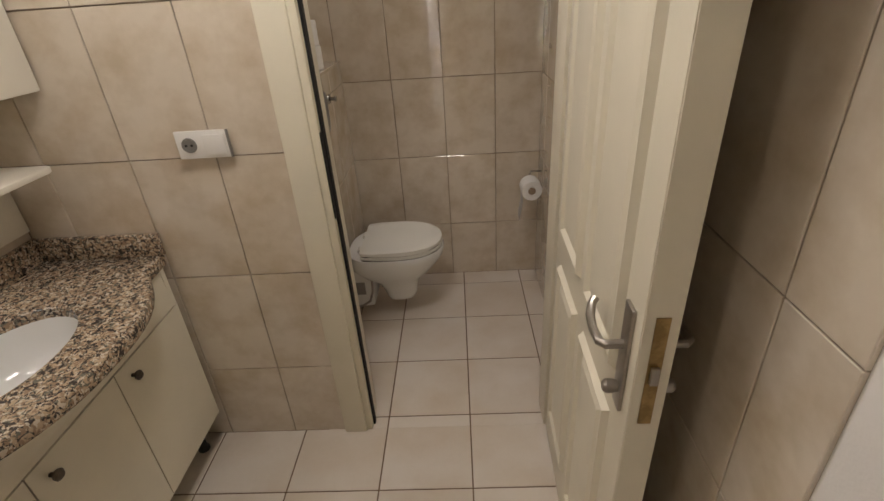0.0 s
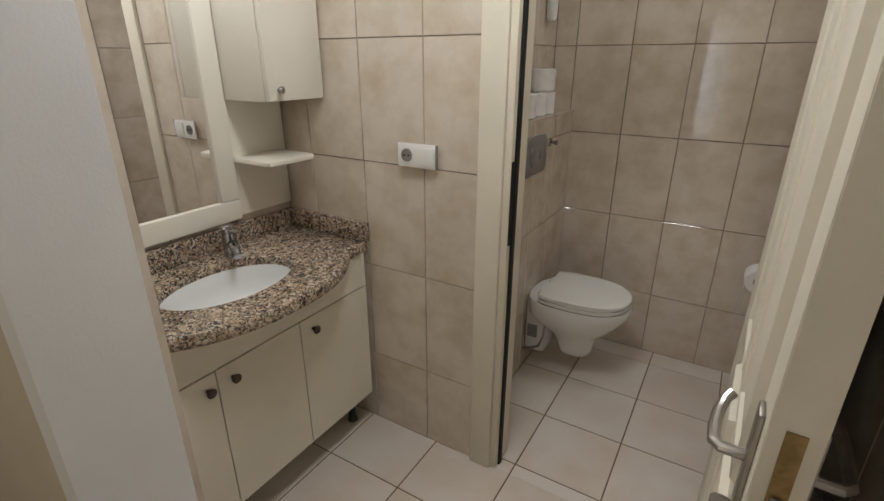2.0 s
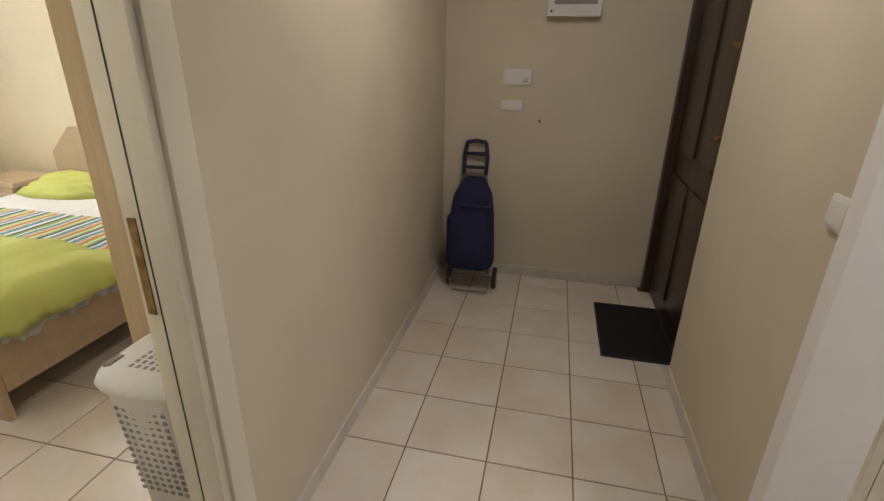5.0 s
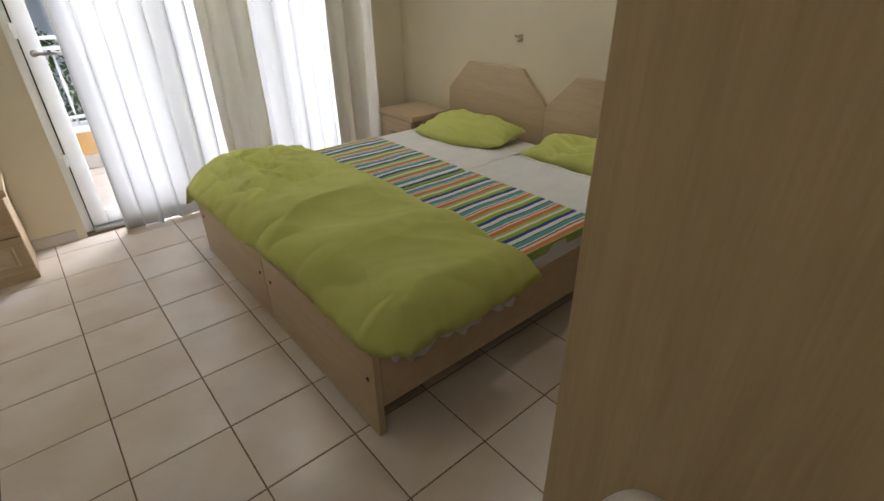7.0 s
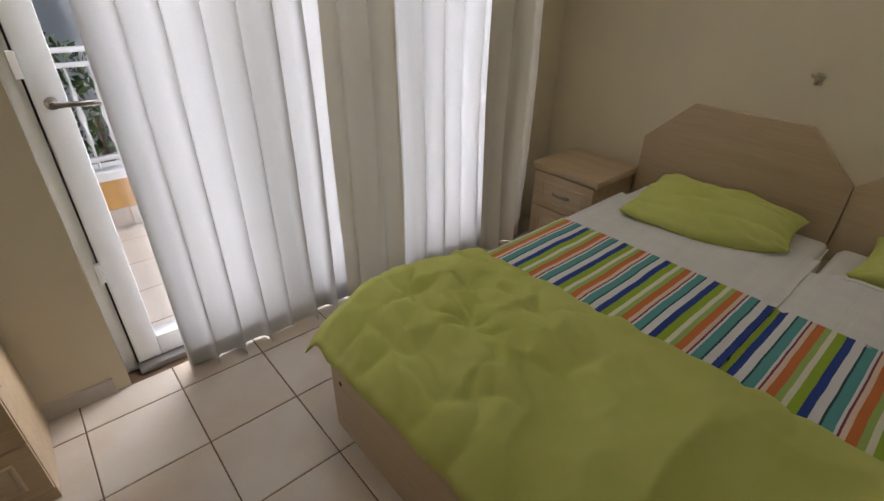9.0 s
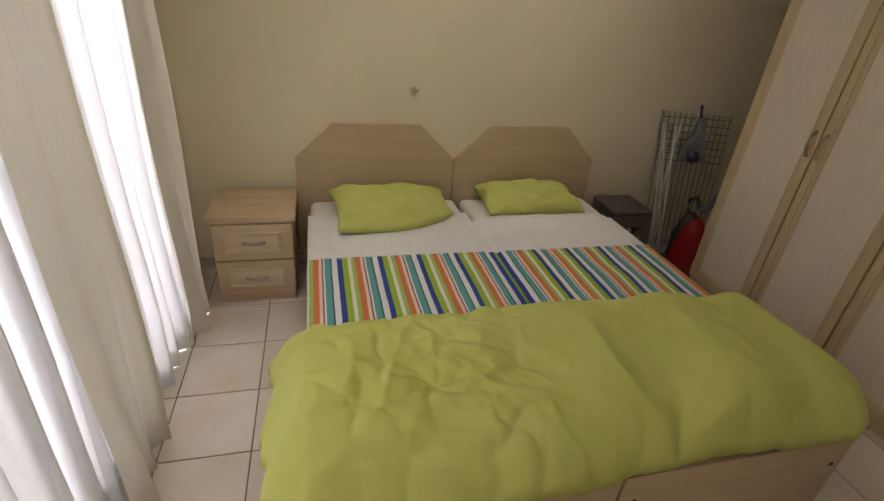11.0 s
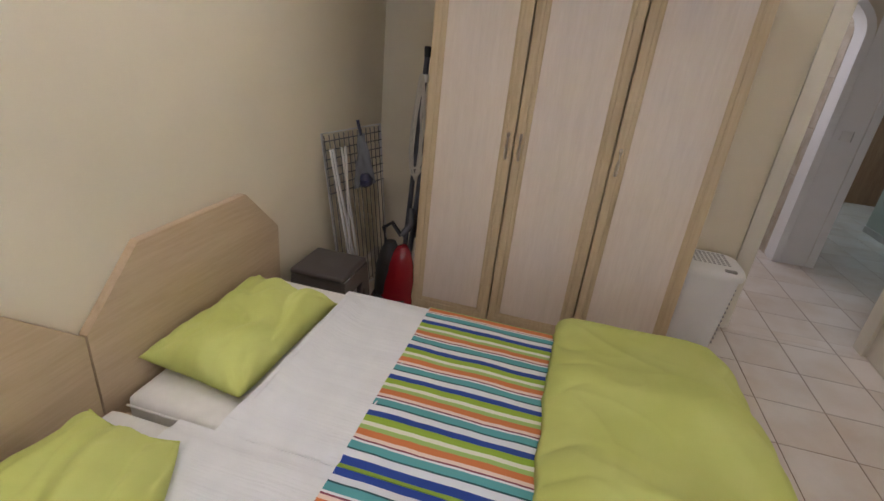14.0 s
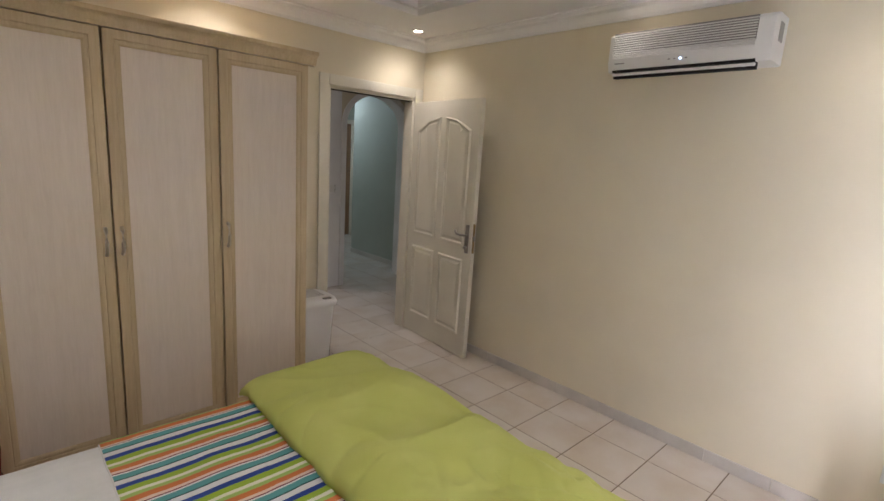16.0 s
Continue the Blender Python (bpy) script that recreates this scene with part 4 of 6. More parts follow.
for z, sx, sy, off in ((0.395, 1.0, 1.0, 0), (0.385, 1.01, 1.01, 0), (0.35, 0.99, 0.98, -0.003), (0.31, 0.93, 0.92, -0.01), (0.265, 0.74, 0.8, -0.01), (0.225, 0.5, 0.62, -0.004), (0.18, 0.4, 0.52, 0.0), (0.13, 0.35, 0.46, 0.004), (0.108, 0.31, 0.42, 0.005), (0.1, 0.22, 0.32, 0.005)):
    ring = []
    for x, y, _ in pan_ring(1, z):
        px = (x + 0.235) * sx - 0.235
        if z < 0.3:
            px = x * sx + off
        ring.append(bm.verts.new((px, 0.41 + y * sy, z)))
    rings.append(ring)
for a, b in zip(rings, rings[1:]):
    for k in range(40):
        bm.faces.new((a[k], a[(k + 1) % 40], b[(k + 1) % 40], b[k]))
bm.faces.new(rings[0])
bm.faces.new(rings[-1][::-1])
part("pan", bm, CERAMIC, wc, angle=60)
part("mounting_block", B(-0.237, -0.13, 0.305, 0.515, 0.09, 0.39, bevel=0.025), CERAMIC, wc)
for z0, z1, k, nm, b in ((0.4, 0.416, 0.99, "seat", 0.005), (0.419, 0.439, 0.985, "lid", 0.007)):
    bm = bmesh.new()
    prism(bm, [((x + 0.14) * k - 0.14 if x < 0 else x * k, 0.41 + y * k) for x, y, _ in pan_ring(1, 0)], "Z", z0, z1, b)
    for v in bm.verts:
        v.co.x = max(v.co.x, -0.16)
    part(nm, bm, SEATPLASTIC, wc, angle=50)
# Black filler puts the shade into the gaps above and below the seat.
bm = bmesh.new()
prism(bm, [((x + 0.14) * 0.965 - 0.14 if x < 0 else x * 0.965, 0.41 + y * 0.965) for x, y, _ in pan_ring(1, 0)], "Z", 0.394, 0.42)
for v in bm.verts:
    v.co.x = max(v.co.x, -0.157)
part("buffer_gap", bm, BLACK, wc)
for y in (0.33, 0.49):
    part("lid_hinge", lathe(bmesh.new(), [(0.012, -0.02), (0.012, 0.02)], (-0.172, y, 0.412), 14, "Y"), SEATPLASTIC, wc)
part("bidet_hose", tube(bmesh.new(), [(-0.12, 0.3, 0.34), (-0.125, 0.285, 0.29), (-0.13, 0.28, 0.2), (-0.15, 0.285, 0.14), (-0.19, 0.29, 0.11), (-0.235, 0.29, 0.1)], 0.006), STEEL, wc)
part("maker_sticker", B(-0.22, -0.17, 0.301, 0.3045, 0.17, 0.24), GREYPLASTIC, wc)
wc.matrix_basis = Matrix.Translation((0, 0, 0.018)) @ wc.matrix_basis


def paper_roll(base, label):
    r = thing("toilet_roll", base, label, "toilet paper", "spare toilet rolls", rz=0)
    part("paper", lathe(bmesh.new(), [(0.02, 0.098), (0.052, 0.098), (0.055, 0.094), (0.055, 0.004), (0.052, 0), (0.02, 0)], (0, 0, 0), 26), PAPER, r)
    part("core", lathe(bmesh.new(), [(0.0195, 0.0985), (0.021, 0.1), (0.018, 0.1), (0.0175, 0.09)], (0, 0, 0), 20), CARD, r)
    return r


LEDGE = 1.256
r0 = paper_roll((-0.305, 0.40, LEDGE), "white toilet paper roll standing on the cistern ledge")
for p in ((-0.305, 0.515, LEDGE), (-0.305, 0.28, LEDGE), (-0.305, 0.5, LEDGE + 0.1)):
    copy_thing(r0, pose(*p))

rh = thing("paper_holder", (0.765, 0.62, 0.6), "half-used toilet roll on a chrome wall holder, tail hanging", "toilet paper")
part("bracket", tube(bmesh.new(), [(0.764, 0.7, 0.66), (0.71, 0.7, 0.66), (0.7, 0.7, 0.62), (0.7, 0.57, 0.62)], 0.005), CHROME, rh)
part("roll", lathe(bmesh.new(), [(0.02, 0.05), (0.05, 0.05), (0.053, 0.046), (0.053, -0.046), (0.05, -0.05), (0.02, -0.05)], (0.7, 0.62, 0.6), 26, "Y"), PAPER, rh)
part("core", lathe(bmesh.new(), [(0.0195, 0.0505), (0.0195, -0.0505)], (0.7, 0.62, 0.6), 20, "Y"), CARD, rh)
bm = bmesh.new()
sheet(bm, 4, 10, lambda u, v: (0.648 + 0.006 * math.sin(v * 5), 0.575 + u * 0.09, 0.6 - 0.17 * v))
bmesh.ops.solidify(bm, geom=bm.faces[:], thickness=0.001)
part("loose_tail", bm, PAPER, rh)
hb = thing("hanging_brush", (-0.36, 0.62, 1.55), "white plastic holder hanging on the toilet wall", "holder")
part("holder_body", lathe(bmesh.new(), [(0.018, 0), (0.024, 0.02), (0.026, 0.18), (0.022, 0.19)], (-0.33, 0.62, 1.66), 18), WHITEPLASTIC, hb)
part("hook", tube(bmesh.new(), [(-0.361, 0.62, 1.87), (-0.345, 0.62, 1.88), (-0.33, 0.62, 1.84)], 0.006), WHITEPLASTIC, hb)

# ---- hall things ----
mat_ob = thing("doormat", (-1.85, -1.64, 0), "black rectangular doormat before the entrance door", "doormat")
part("mat_base", B(-2.165, -1.54, -1.832, -1.445, 0.001, 0.011, bevel=0.004), MAT, mat_ob)
part("mat_rim", tube(bmesh.new(), [(-2.162, -1.829, 0.008), (-1.543, -1.829, 0.008), (-1.543, -1.448, 0.008), (-2.162, -1.448, 0.008)], 0.006, 8, True), RUBBER, mat_ob)

sc = thing("shopping_trolley", (-2.5, -2.72, 0), "navy blue fabric shopping trolley standing against the wall", "trolley")
bm = bmesh.new()
rows = []
for z, hw, d0, d1 in ((0.16, 0.15, -2.52, -2.3), (0.19, 0.17, -2.53, -2.27), (0.3, 0.165, -2.545, -2.29), (0.5, 0.15, -2.57, -2.36), (0.63, 0.135, -2.59, -2.42), (0.7, 0.09, -2.6, -2.48), (0.73, 0.07, -2.6, -2.52)):
    ring = []
    for k in range(24):
        a = math.tau * k / 24
        cx, sy = math.cos(a), math.sin(a)
        sgn = lambda q: (abs(q) ** 0.45) * (1 if q > 0 else -1)
        ring.append(bm.verts.new(((d0 + d1) / 2 + (d1 - d0) / 2 * sgn(cx), -2.745 - 0.025 * z + hw * 0.95 * sgn(sy) + 0.006 * noise.noise((z * 9, k, 0)), z)))
    rows.append(ring)
for a, b in zip(rows, rows[1:]):
    for k in range(24):
        bm.faces.new((a[k], a[(k + 1) % 24], b[(k + 1) % 24], b[k]))
bm.faces.new(rows[0][::-1])
bm.faces.new(rows[-1])
part("bag", bm, NAVY, sc, angle=60)
part("flap_seam", B(-2.42, -2.372, -2.83, -2.63, 0.575, 0.585, bevel=0.003), NAVYPLASTIC, sc)
part("side_bag", B(-2.5, -2.36, -2.91, -2.89, 0.16, 0.5, bevel=0.008), NAVY, sc)
for s in (-0.075, 0.075):
    part("frame_tube", tube(bmesh.new(), [(-2.45, -2.77 + s * 1.9, 0.08), (-2.56, -2.77 + s * 1.6, 0.45), (-2.61, -2.77 + s, 0.76)], 0.009), GREYPLASTIC, sc)
    part("handle_side", tube(bmesh.new(), [(-2.605, -2.77 + s, 0.74), (-2.63, -2.77 + s * 1.05, 0.86), (-2.64, -2.77 + s * 0.85, 0.955)], 0.014), NAVYPLASTIC, sc)
for z, x, w in ((0.955, -2.64, 0.068), (0.88, -2.632, 0.075), (0.79, -2.615, 0.075)):
    part("handle_bar", tube(bmesh.new(), [(x, -2.77 - w, z), (x, -2.77, z + (0.012 if z > 0.9 else 0)), (x, -2.77 + w, z)], 0.013), NAVYPLASTIC, sc)
part("axle", tube(bmesh.new(), [(-2.4, -2.89, 0.075), (-2.4, -2.57, 0.075)], 0.007), STEEL, sc)
part("foot_bar", tube(bmesh.new(), [(-2.27, -2.86, 0.1), (-2.27, -2.85, 0.02), (-2.27, -2.61, 0.02), (-2.27, -2.6, 0.1)], 0.007), STEEL, sc)
for y in (-2.885, -2.575):
    w = part("wheel", lathe(bmesh.new(), [(0.05, -0.014), (0.074, -0.012), (0.075, 0), (0.074, 0.012), (0.05, 0.014)], (-2.4, y, 0.075), 26, "Y"), RUBBER, sc)
    part("hub", lathe(bmesh.new(), [(0.045, -0.016), (0.045, 0.016)], (-2.4, y, 0.075), 20, "Y"), GREYPLASTIC, w)

# the trolley stands close to the corner
sc.matrix_basis = Matrix.Translation((0.17, 0.075, 0)) @ sc.matrix_basis

fb = thing("fuse_box", (-2.5, -2.15, 1.72), "white plastic fuse box with a dark window, wall mounted", "fuse box")
part("housing", B(-2.499, -2.435, -2.305, -1.995, 1.72, 1.99, bevel=0.008), WHITEPLASTIC, fb)
part("window_cover", B(-2.434, -2.428, -2.265, -2.02, 1.785, 1.945, bevel=0.003), GREYPLASTIC, fb)
for i in range(6):
    part("breaker", B(-2.427, -2.417, -2.258 + i * 0.039, -2.229 + i * 0.039, 1.83, 1.9, bevel=0.003), BLACKPLASTIC, fb)
part("latch", B(-2.434, -2.429, -2.285, -2.273, 1.742, 1.754), BLACKPLASTIC, fb)
nm = thing("wall_plug", (-2.5, -2.294, 1.107), "small brown plugged hole in the end wall", "plug")
part("plug", lathe(bmesh.new(), [(0.012, 0.0), (0.008, 0.003)], (-2.499, -2.294, 1.107), 12, "X"), CARD, nm)

# ---- bedroom: window, curtains, outside ----
win = structure("window_1", B(-2.05, 0.15, -7.06, -6.98, 2.14, 2.2, bevel=0.004), PVC, "white uPVC balcony door set with three glazed sashes")
for x0, x1 in ((0.105, 0.15), (-2.05, -2.005)):
    part("window_frame", B(x0, x1, -7.06, -6.98, 0.0, 2.14, bevel=0.004), PVC, win)
part("threshold", B(-2.005, 0.105, -7.08, -6.93, 0.001, 0.03, bevel=0.004), GREYPLASTIC, win)
edges = [(-0.585, 0.1), (-1.29, -0.595), (-2.0, -1.3)]
for i, (x0, x1) in enumerate(edges):
    sash = part("sash", B(x1 - 0.09, x1, -7.05, -6.97, 0.035, 2.135, bevel=0.006), PVC, win)
    part("sash_stile", B(x0, x0 + 0.09, -7.05, -6.97, 0.035, 2.135, bevel=0.006), PVC, win)
    part("sash_rail", B(x0 + 0.09, x1 - 0.09, -7.05, -6.97, 0.035, 0.13, bevel=0.006), PVC, win)
    part("sash_rail", B(x0 + 0.09, x1 - 0.09, -7.05, -6.97, 2.045, 2.135, bevel=0.006), PVC, win)
    pane = part("pane", B(x0 + 0.088, x1 - 0.088, -7.015, -7.007, 0.128, 2.047), GLASS, win, "clear glass pane")
    pane.visible_shadow = False
    if i == 0:
        hd = part("window_handle", lathe(bmesh.new(), [(0.02, 0), (0.018, 0.014), (0.011, 0.018), (0.011, 0.045)], (0.055, -6.97, 1.1), 16, "Y"), STEEL, win)
        part("lever", tube(bmesh.new(), [(0.055, -6.93, 1.1), (0.02, -6.922, 1.1), (-0.07, -6.922, 1.095)], 0.009), STEEL, hd)
        for z in (0.45, 1.18):
            part("hinge", B(0.095, 0.118, -6.972, -6.955, z, z + 0.08, bevel=0.004), PVC, win)
part("door_gap", B(0.099, 0.1055, -6.982, -6.968, 0.04, 2.13), BLACK, win)


def curtain(name, x0, x1, mat, folds, depth, label, y0=-6.76, hem=0.02, seed=0, category="curtain", lean=0.0, back=0.0):
    """Hanging cloth with deep uneven folds that widen toward the hem."""
    rnd = random.Random(seed)
    ph = [rnd.uniform(0, 6.28) for _ in range(4)]
    c = thing(name, ((x0 + x1) / 2, y0, 0.02), label, category, "curtains at the balcony door")
    bm = bmesh.new()
    n = int(folds * 22)

    def f(u, v):
        k = 0.55 + 0.45 * v
        a = math.tau * folds * u + 0.5 * math.sin(3.1 * u + ph[0]) + 0.35 * math.sin(7.3 * u + ph[1]) * k
        swell = 0.7 + 0.42 * math.sin(5.3 * u + ph[1]) * math.sin(11.7 * u + ph[2])
        y = y0 + depth * swell * k * (math.sin(a) + 0.28 * math.sin(2 * a + ph[2])) + 0.012 * math.sin(9 * v + 5 * u + ph[3]) * v + lean * v
        x = x0 + (x1 - x0) * u + depth * 0.45 * math.cos(a) * k
        y -= back * max(0.0, 1 - u / 0.2)
        z = 2.4 - (2.4 - hem) * v + 0.006 * math.sin(a * 0.7 + ph[3]) * v
        return (x, y, z)
    sheet(bm, n, 26, f)
    part("cloth", bm, mat, c, angle=180)
    bm = bmesh.new()
    sheet(bm, n, 2, lambda u, v: (lambda p: (p[0], p[1] - 0.003, p[2] + 0.0))(f(u, 0.965 + 0.035 * v)))
    part("hem", bm, mat, c, angle=180)
    return c


curtain("sheer_curtain", -0.98, -0.06, SHEER, 8.3, 0.05, "white sheer curtain in soft folds before the balcony door", y0=-6.83, seed=1, hem=0.004)
curtain("cream_drape", -1.13, -0.78, DRAPE, 2.6, 0.045, "cream drape gathered between the sheer curtains", y0=-6.74, seed=2, hem=0.004)
curtain("sheer_curtain", -1.92, -0.96, SHEER, 8.0, 0.05, "white sheer curtain hanging to the floor", y0=-6.8, seed=3, hem=0.004)
curtain("cream_drape", -2.14, -1.68, DRAPE_DIM, 3.0, 0.045, "cream drape drawn to the end of the window", y0=-6.74, seed=4, hem=0.004, back=0.2)
rail = thing("curtain_rail", (-0.95, -6.8, 2.4), "white double curtain rail under the ceiling", "curtain rail")
for y in (-6.83, -6.75):
    part("track", B(-2.2, 0.25, y - 0.012, y + 0.012, 2.4, 2.42, bevel=0.003), WHITEPLASTIC, rail)
for x in (-2.1, -1.0, 0.15):
    part("bracket", B(x - 0.012, x + 0.012, -6.9, -6.738, 2.42, 2.435), WHITEPLASTIC, rail)

# balcony
structure("ground", B(-60, 60, -80, -8.75, -3.3, -3.2), GROUNDMAT, "garden ground below the balcony")
bal = structure("floor_balcony", B(-3.2, 1.6, -8.7, -7.1, -0.16, -0.03), GROUT, "tiled balcony floor")
par = thing("balcony_parapet", (-0.8, -8.62, -0.03), "ochre rendered low parapet with white coping and tile base", "parapet")
part("wall", B(-3.2, 1.6, -8.7, -8.55, -0.029, 0.3), OCHRE, par)
part("coping", B(-3.22, 1.62, -8.73, -8.52, 0.3, 0.36, bevel=0.008), WHITEPLASTER, par)
for i in range(14):
    part("base_tile", B(-3.2 + i * T + 0.002, -3.2 + (i + 1) * T - 0.002, -8.549, -8.54, -0.028, 0.1, bevel=0.002, segments=1), BALCONYTILE, par)
rl = thing("balcony_railing", (-0.8, -8.62, 0.36), "white painted iron balcony railing with cast balusters", "railing")
for z in (0.42, 0.98, 1.06):
    part("rail", B(-3.2, 1.6, -8.635, -8.605, z - 0.015, z + 0.015, bevel=0.004), PVC, rl)
bmesh_b = finish("baluster", lathe(bmesh.new(), [(0.008, 0.36), (0.008, 0.5), (0.018, 0.54), (0.01, 0.6), (0.022, 0.68), (0.01, 0.76), (0.018, 0.82), (0.008, 0.86), (0.008, 0.98)], (0, -8.62, 0), 10), PVC)
for i in range(38):
    b = new("baluster", bmesh_b)
    b.parent = rl
    b.matrix_parent_inverse = rl.matrix_basis.inverted()
    b.location = (-3.13 + i * 0.125, 0, 0)
rnd = random.Random(5)
hedge = thing("garden_shrub", (-0.8, -10.2, -3.2), "dense green garden shrub beyond the balcony", "shrub")
bm = bmesh.new()
for i in range(7000):
    x, z = rnd.uniform(-3.6, 3.2), rnd.uniform(-0.3, 1.12)
    z -= 0.3 * abs(math.sin(x * 1.7)) * max(0, z)
    y = -9.9 + rnd.gauss(0, 0.28)
    s = rnd.uniform(0.03, 0.07)
    q = Euler((rnd.uniform(0, 6.3), rnd.uniform(0, 6.3), rnd.uniform(0, 6.3))).to_matrix()
    v = [bm.verts.new(Vector((x, y, z)) + q @ Vector(p)) for p in ((-s, 0, 0), (0, -s * 0.4, 0.004), (s, 0, 0), (0, s * 0.4, 0.004))]
    bm.faces.new(v)
part("leaves", bm, LEAF, hedge)
bm = bmesh.new()
for i in range(9):
    x = -3.3 + i * 0.75
    tube(bm, [(x, -9.95, -3.2), (x + 0.1, -9.9, -1.2), (x - 0.05, -9.95, 0.4)], 0.045, 7)
part("stems", bm, CARD, hedge)
fh = thing("far_house", (-1, -19, -3.2), "pale rendered house across the garden", "house")
part("wall", B(-16, 14, -24, -20, -3.2, 6.5), FARWALL, fh)
for i in range(5):
    w = part("window", B(-11 + i * 4.6, -9.6 + i * 4.6, -20.0, -19.95, 1.2, 2.8, bevel=0.02), GREYPLASTIC, fh)
part("roof", B(-16.4, 14.4, -24.4, -19.5, 6.5, 6.8, bevel=0.05), OCHRE, fh)

# ---- bedroom: beds ----
HB = -2.405


def bed(y0, y1, hy0, hy1, label):
    b = thing("single_bed", ((-2.4 - 0.395) / 2, (y0 + y1) / 2, 0), label, "bed", "pair of beds pushed together")
    cx = 0.215
    bm = prism(bmesh.new(), [(hy0, 0.12), (hy1, 0.12), (hy1, 0.705), (hy1 - cx, 0.915), (hy0 + cx, 0.915), (hy0, 0.705)], "X", -2.437, HB, 0.004)
    part("headboard", bm, BEDWOOD, b)
    part("footboard", B(-0.42, -0.393, y0, y1, 0.002, 0.372, bevel=0.003), BEDWOOD, b)
    for y in (y0, y1 - 0.024):
        part("side_rail", B(HB + 0.001, -0.421, y, y + 0.024, 0.135, 0.37, bevel=0.003), BEDWOOD, b)
    for y in (y0 + 0.03, y1 - 0.07):
        part("leg", B(-2.4, -2.34, y, y + 0.04, 0.001, 0.135), BEDWOOD, b)
    for y in (y0 + 0.06, y1 - 0.045):
        part("bolt_cap", lathe(bmesh.new(), [(0.009, 0), (0.008, 0.003)], (-0.393, y, 0.25), 12, "X"), BLACKPLASTIC, b)
    part("slat_base", B(-2.39, -0.43, y0 + 0.03, y1 - 0.03, 0.2, 0.24), BEDWOOD, b)
    return b


bed(-6.19, -5.262, -6.245, -5.3, "light oak foil single bed with an angled headboard, window side")
bed(-5.25, -4.34, -5.294, -4.338, "light oak foil single bed with an angled headboard, wardrobe side")
MT = 0.455


def mattress(y0, y1, seed, label):
    m = thing("mattress", (-1.4, (y0 + y1) / 2, 0.24), label, "mattress", "mattresses")
    bm = bmesh.new()
    box(bm, -2.385, -0.44, y0, y1, 0.241, MT, bevel=0.035, segments=3)
    part("cover", bm, MATTRESS, m, angle=60)
    for z in (0.27, MT - 0.03):
        part("piping", tube(bmesh.new(), [(-2.375, y0 - 0.001, z), (-0.45, y0 - 0.001, z), (-0.441, y0 + 0.01, z), (-0.441, y1 - 0.01, z), (-0.45, y1 + 0.001, z), (-2.375, y1 + 0.001, z)], 0.004, 6), MATTRESS, m)
    return m


mattress(-6.165, -5.285, 1, "cream single mattress on the window-side bed")
mattress(-5.245, -4.37, 2, "cream single mattress on the wardrobe-side bed")


def throw(name, x0, x1, y0, y1, z, mat, label, category, seed, drop0=0.0, drop1=0.0, rough=0.006, lift=0.0):
    """Cloth laid over a mattress, tucked down at both sides, with slight ripples and thickness."""
    c = thing(name, ((x0 + x1) / 2, (y0 + y1) / 2, z), label, category)
    bm = bmesh.new()
    length = drop0 + (y1 - y0) + drop1

    def f(u, v):
        x = x0 + (x1 - x0) * u
        s = v * length
        rip = rough * noise.noise((x * 7 + seed, s * 5, 0)) + rough * 0.5 * noise.noise((x * 19, s * 15 + seed, 3))
        if s < drop0:
            t = (drop0 - s)
            return (x + rip, y0 - 0.014 - rip * 0.6 - 0.03 * t, z - max(0, t - 0.01))
        if s > drop0 + (y1 - y0):
            t = s - drop0 - (y1 - y0)
            return (x + rip, y1 + 0.014 + rip * 0.6 + 0.03 * t, z - max(0, t - 0.01))
        y = y0 + s - drop0
        rip += lift * math.exp(-((x - x0) / 0.09) ** 2) * min(1.0, (y - y0) / 0.12) * min(1.0, (y1 - y) / 0.12)
        e = min(y - y0, y1 - y)
        return (x + rip, y, z + 0.004 + rip - 0.018 * math.exp(-e / 0.012))
    sheet(bm, 26, 60, f)
    bmesh.ops.recalc_face_normals(bm, faces=bm.faces)
    bmesh.ops.solidify(bm, geom=bm.faces[:], thickness=-0.004)
    part("cloth", bm, mat, c, angle=60)
    bm = bmesh.new()
    sheet(bm, 2, 60, lambda u, v: (lambda p: (p[0] - 0.004, p[1], p[2] + 0.0035))(f(0.014 * u, v)))
    bmesh.ops.recalc_face_normals(bm, faces=bm.faces)
    bmesh.ops.solidify(bm, geom=bm.faces[:], thickness=0.003)
    part("edge_hem", bm, SHEET, c, angle=60)
    return c


throw("bed_sheet", -2.16, -0.55, -6.165, -5.285, MT + 0.001, SHEET, "white creased bed sheet on the window-side mattress", "sheet", 3, 0.2, 0.05)
throw("bed_sheet", -2.04, -0.55, -5.245, -4.37, MT + 0.001, SHEET, "white textured bed sheet on the wardrobe-side mattress", "sheet", 8, 0.05, 0.16, 0.009, 0.045)
throw("striped_runner", -1.65, -0.6, -6.165, -5.285, MT + 0.008, STRIPES_TURNED, "multicoloured striped woven bed runner over the sheet", "runner", 5, 0.21, 0.045, 0.005)
throw("striped_runner", -1.65, -0.6, -5.245, -4.37, MT + 0.008, STRIPES, "multicoloured striped woven bed runner over the sheet", "runner", 6, 0.045, 0.05, 0.005)


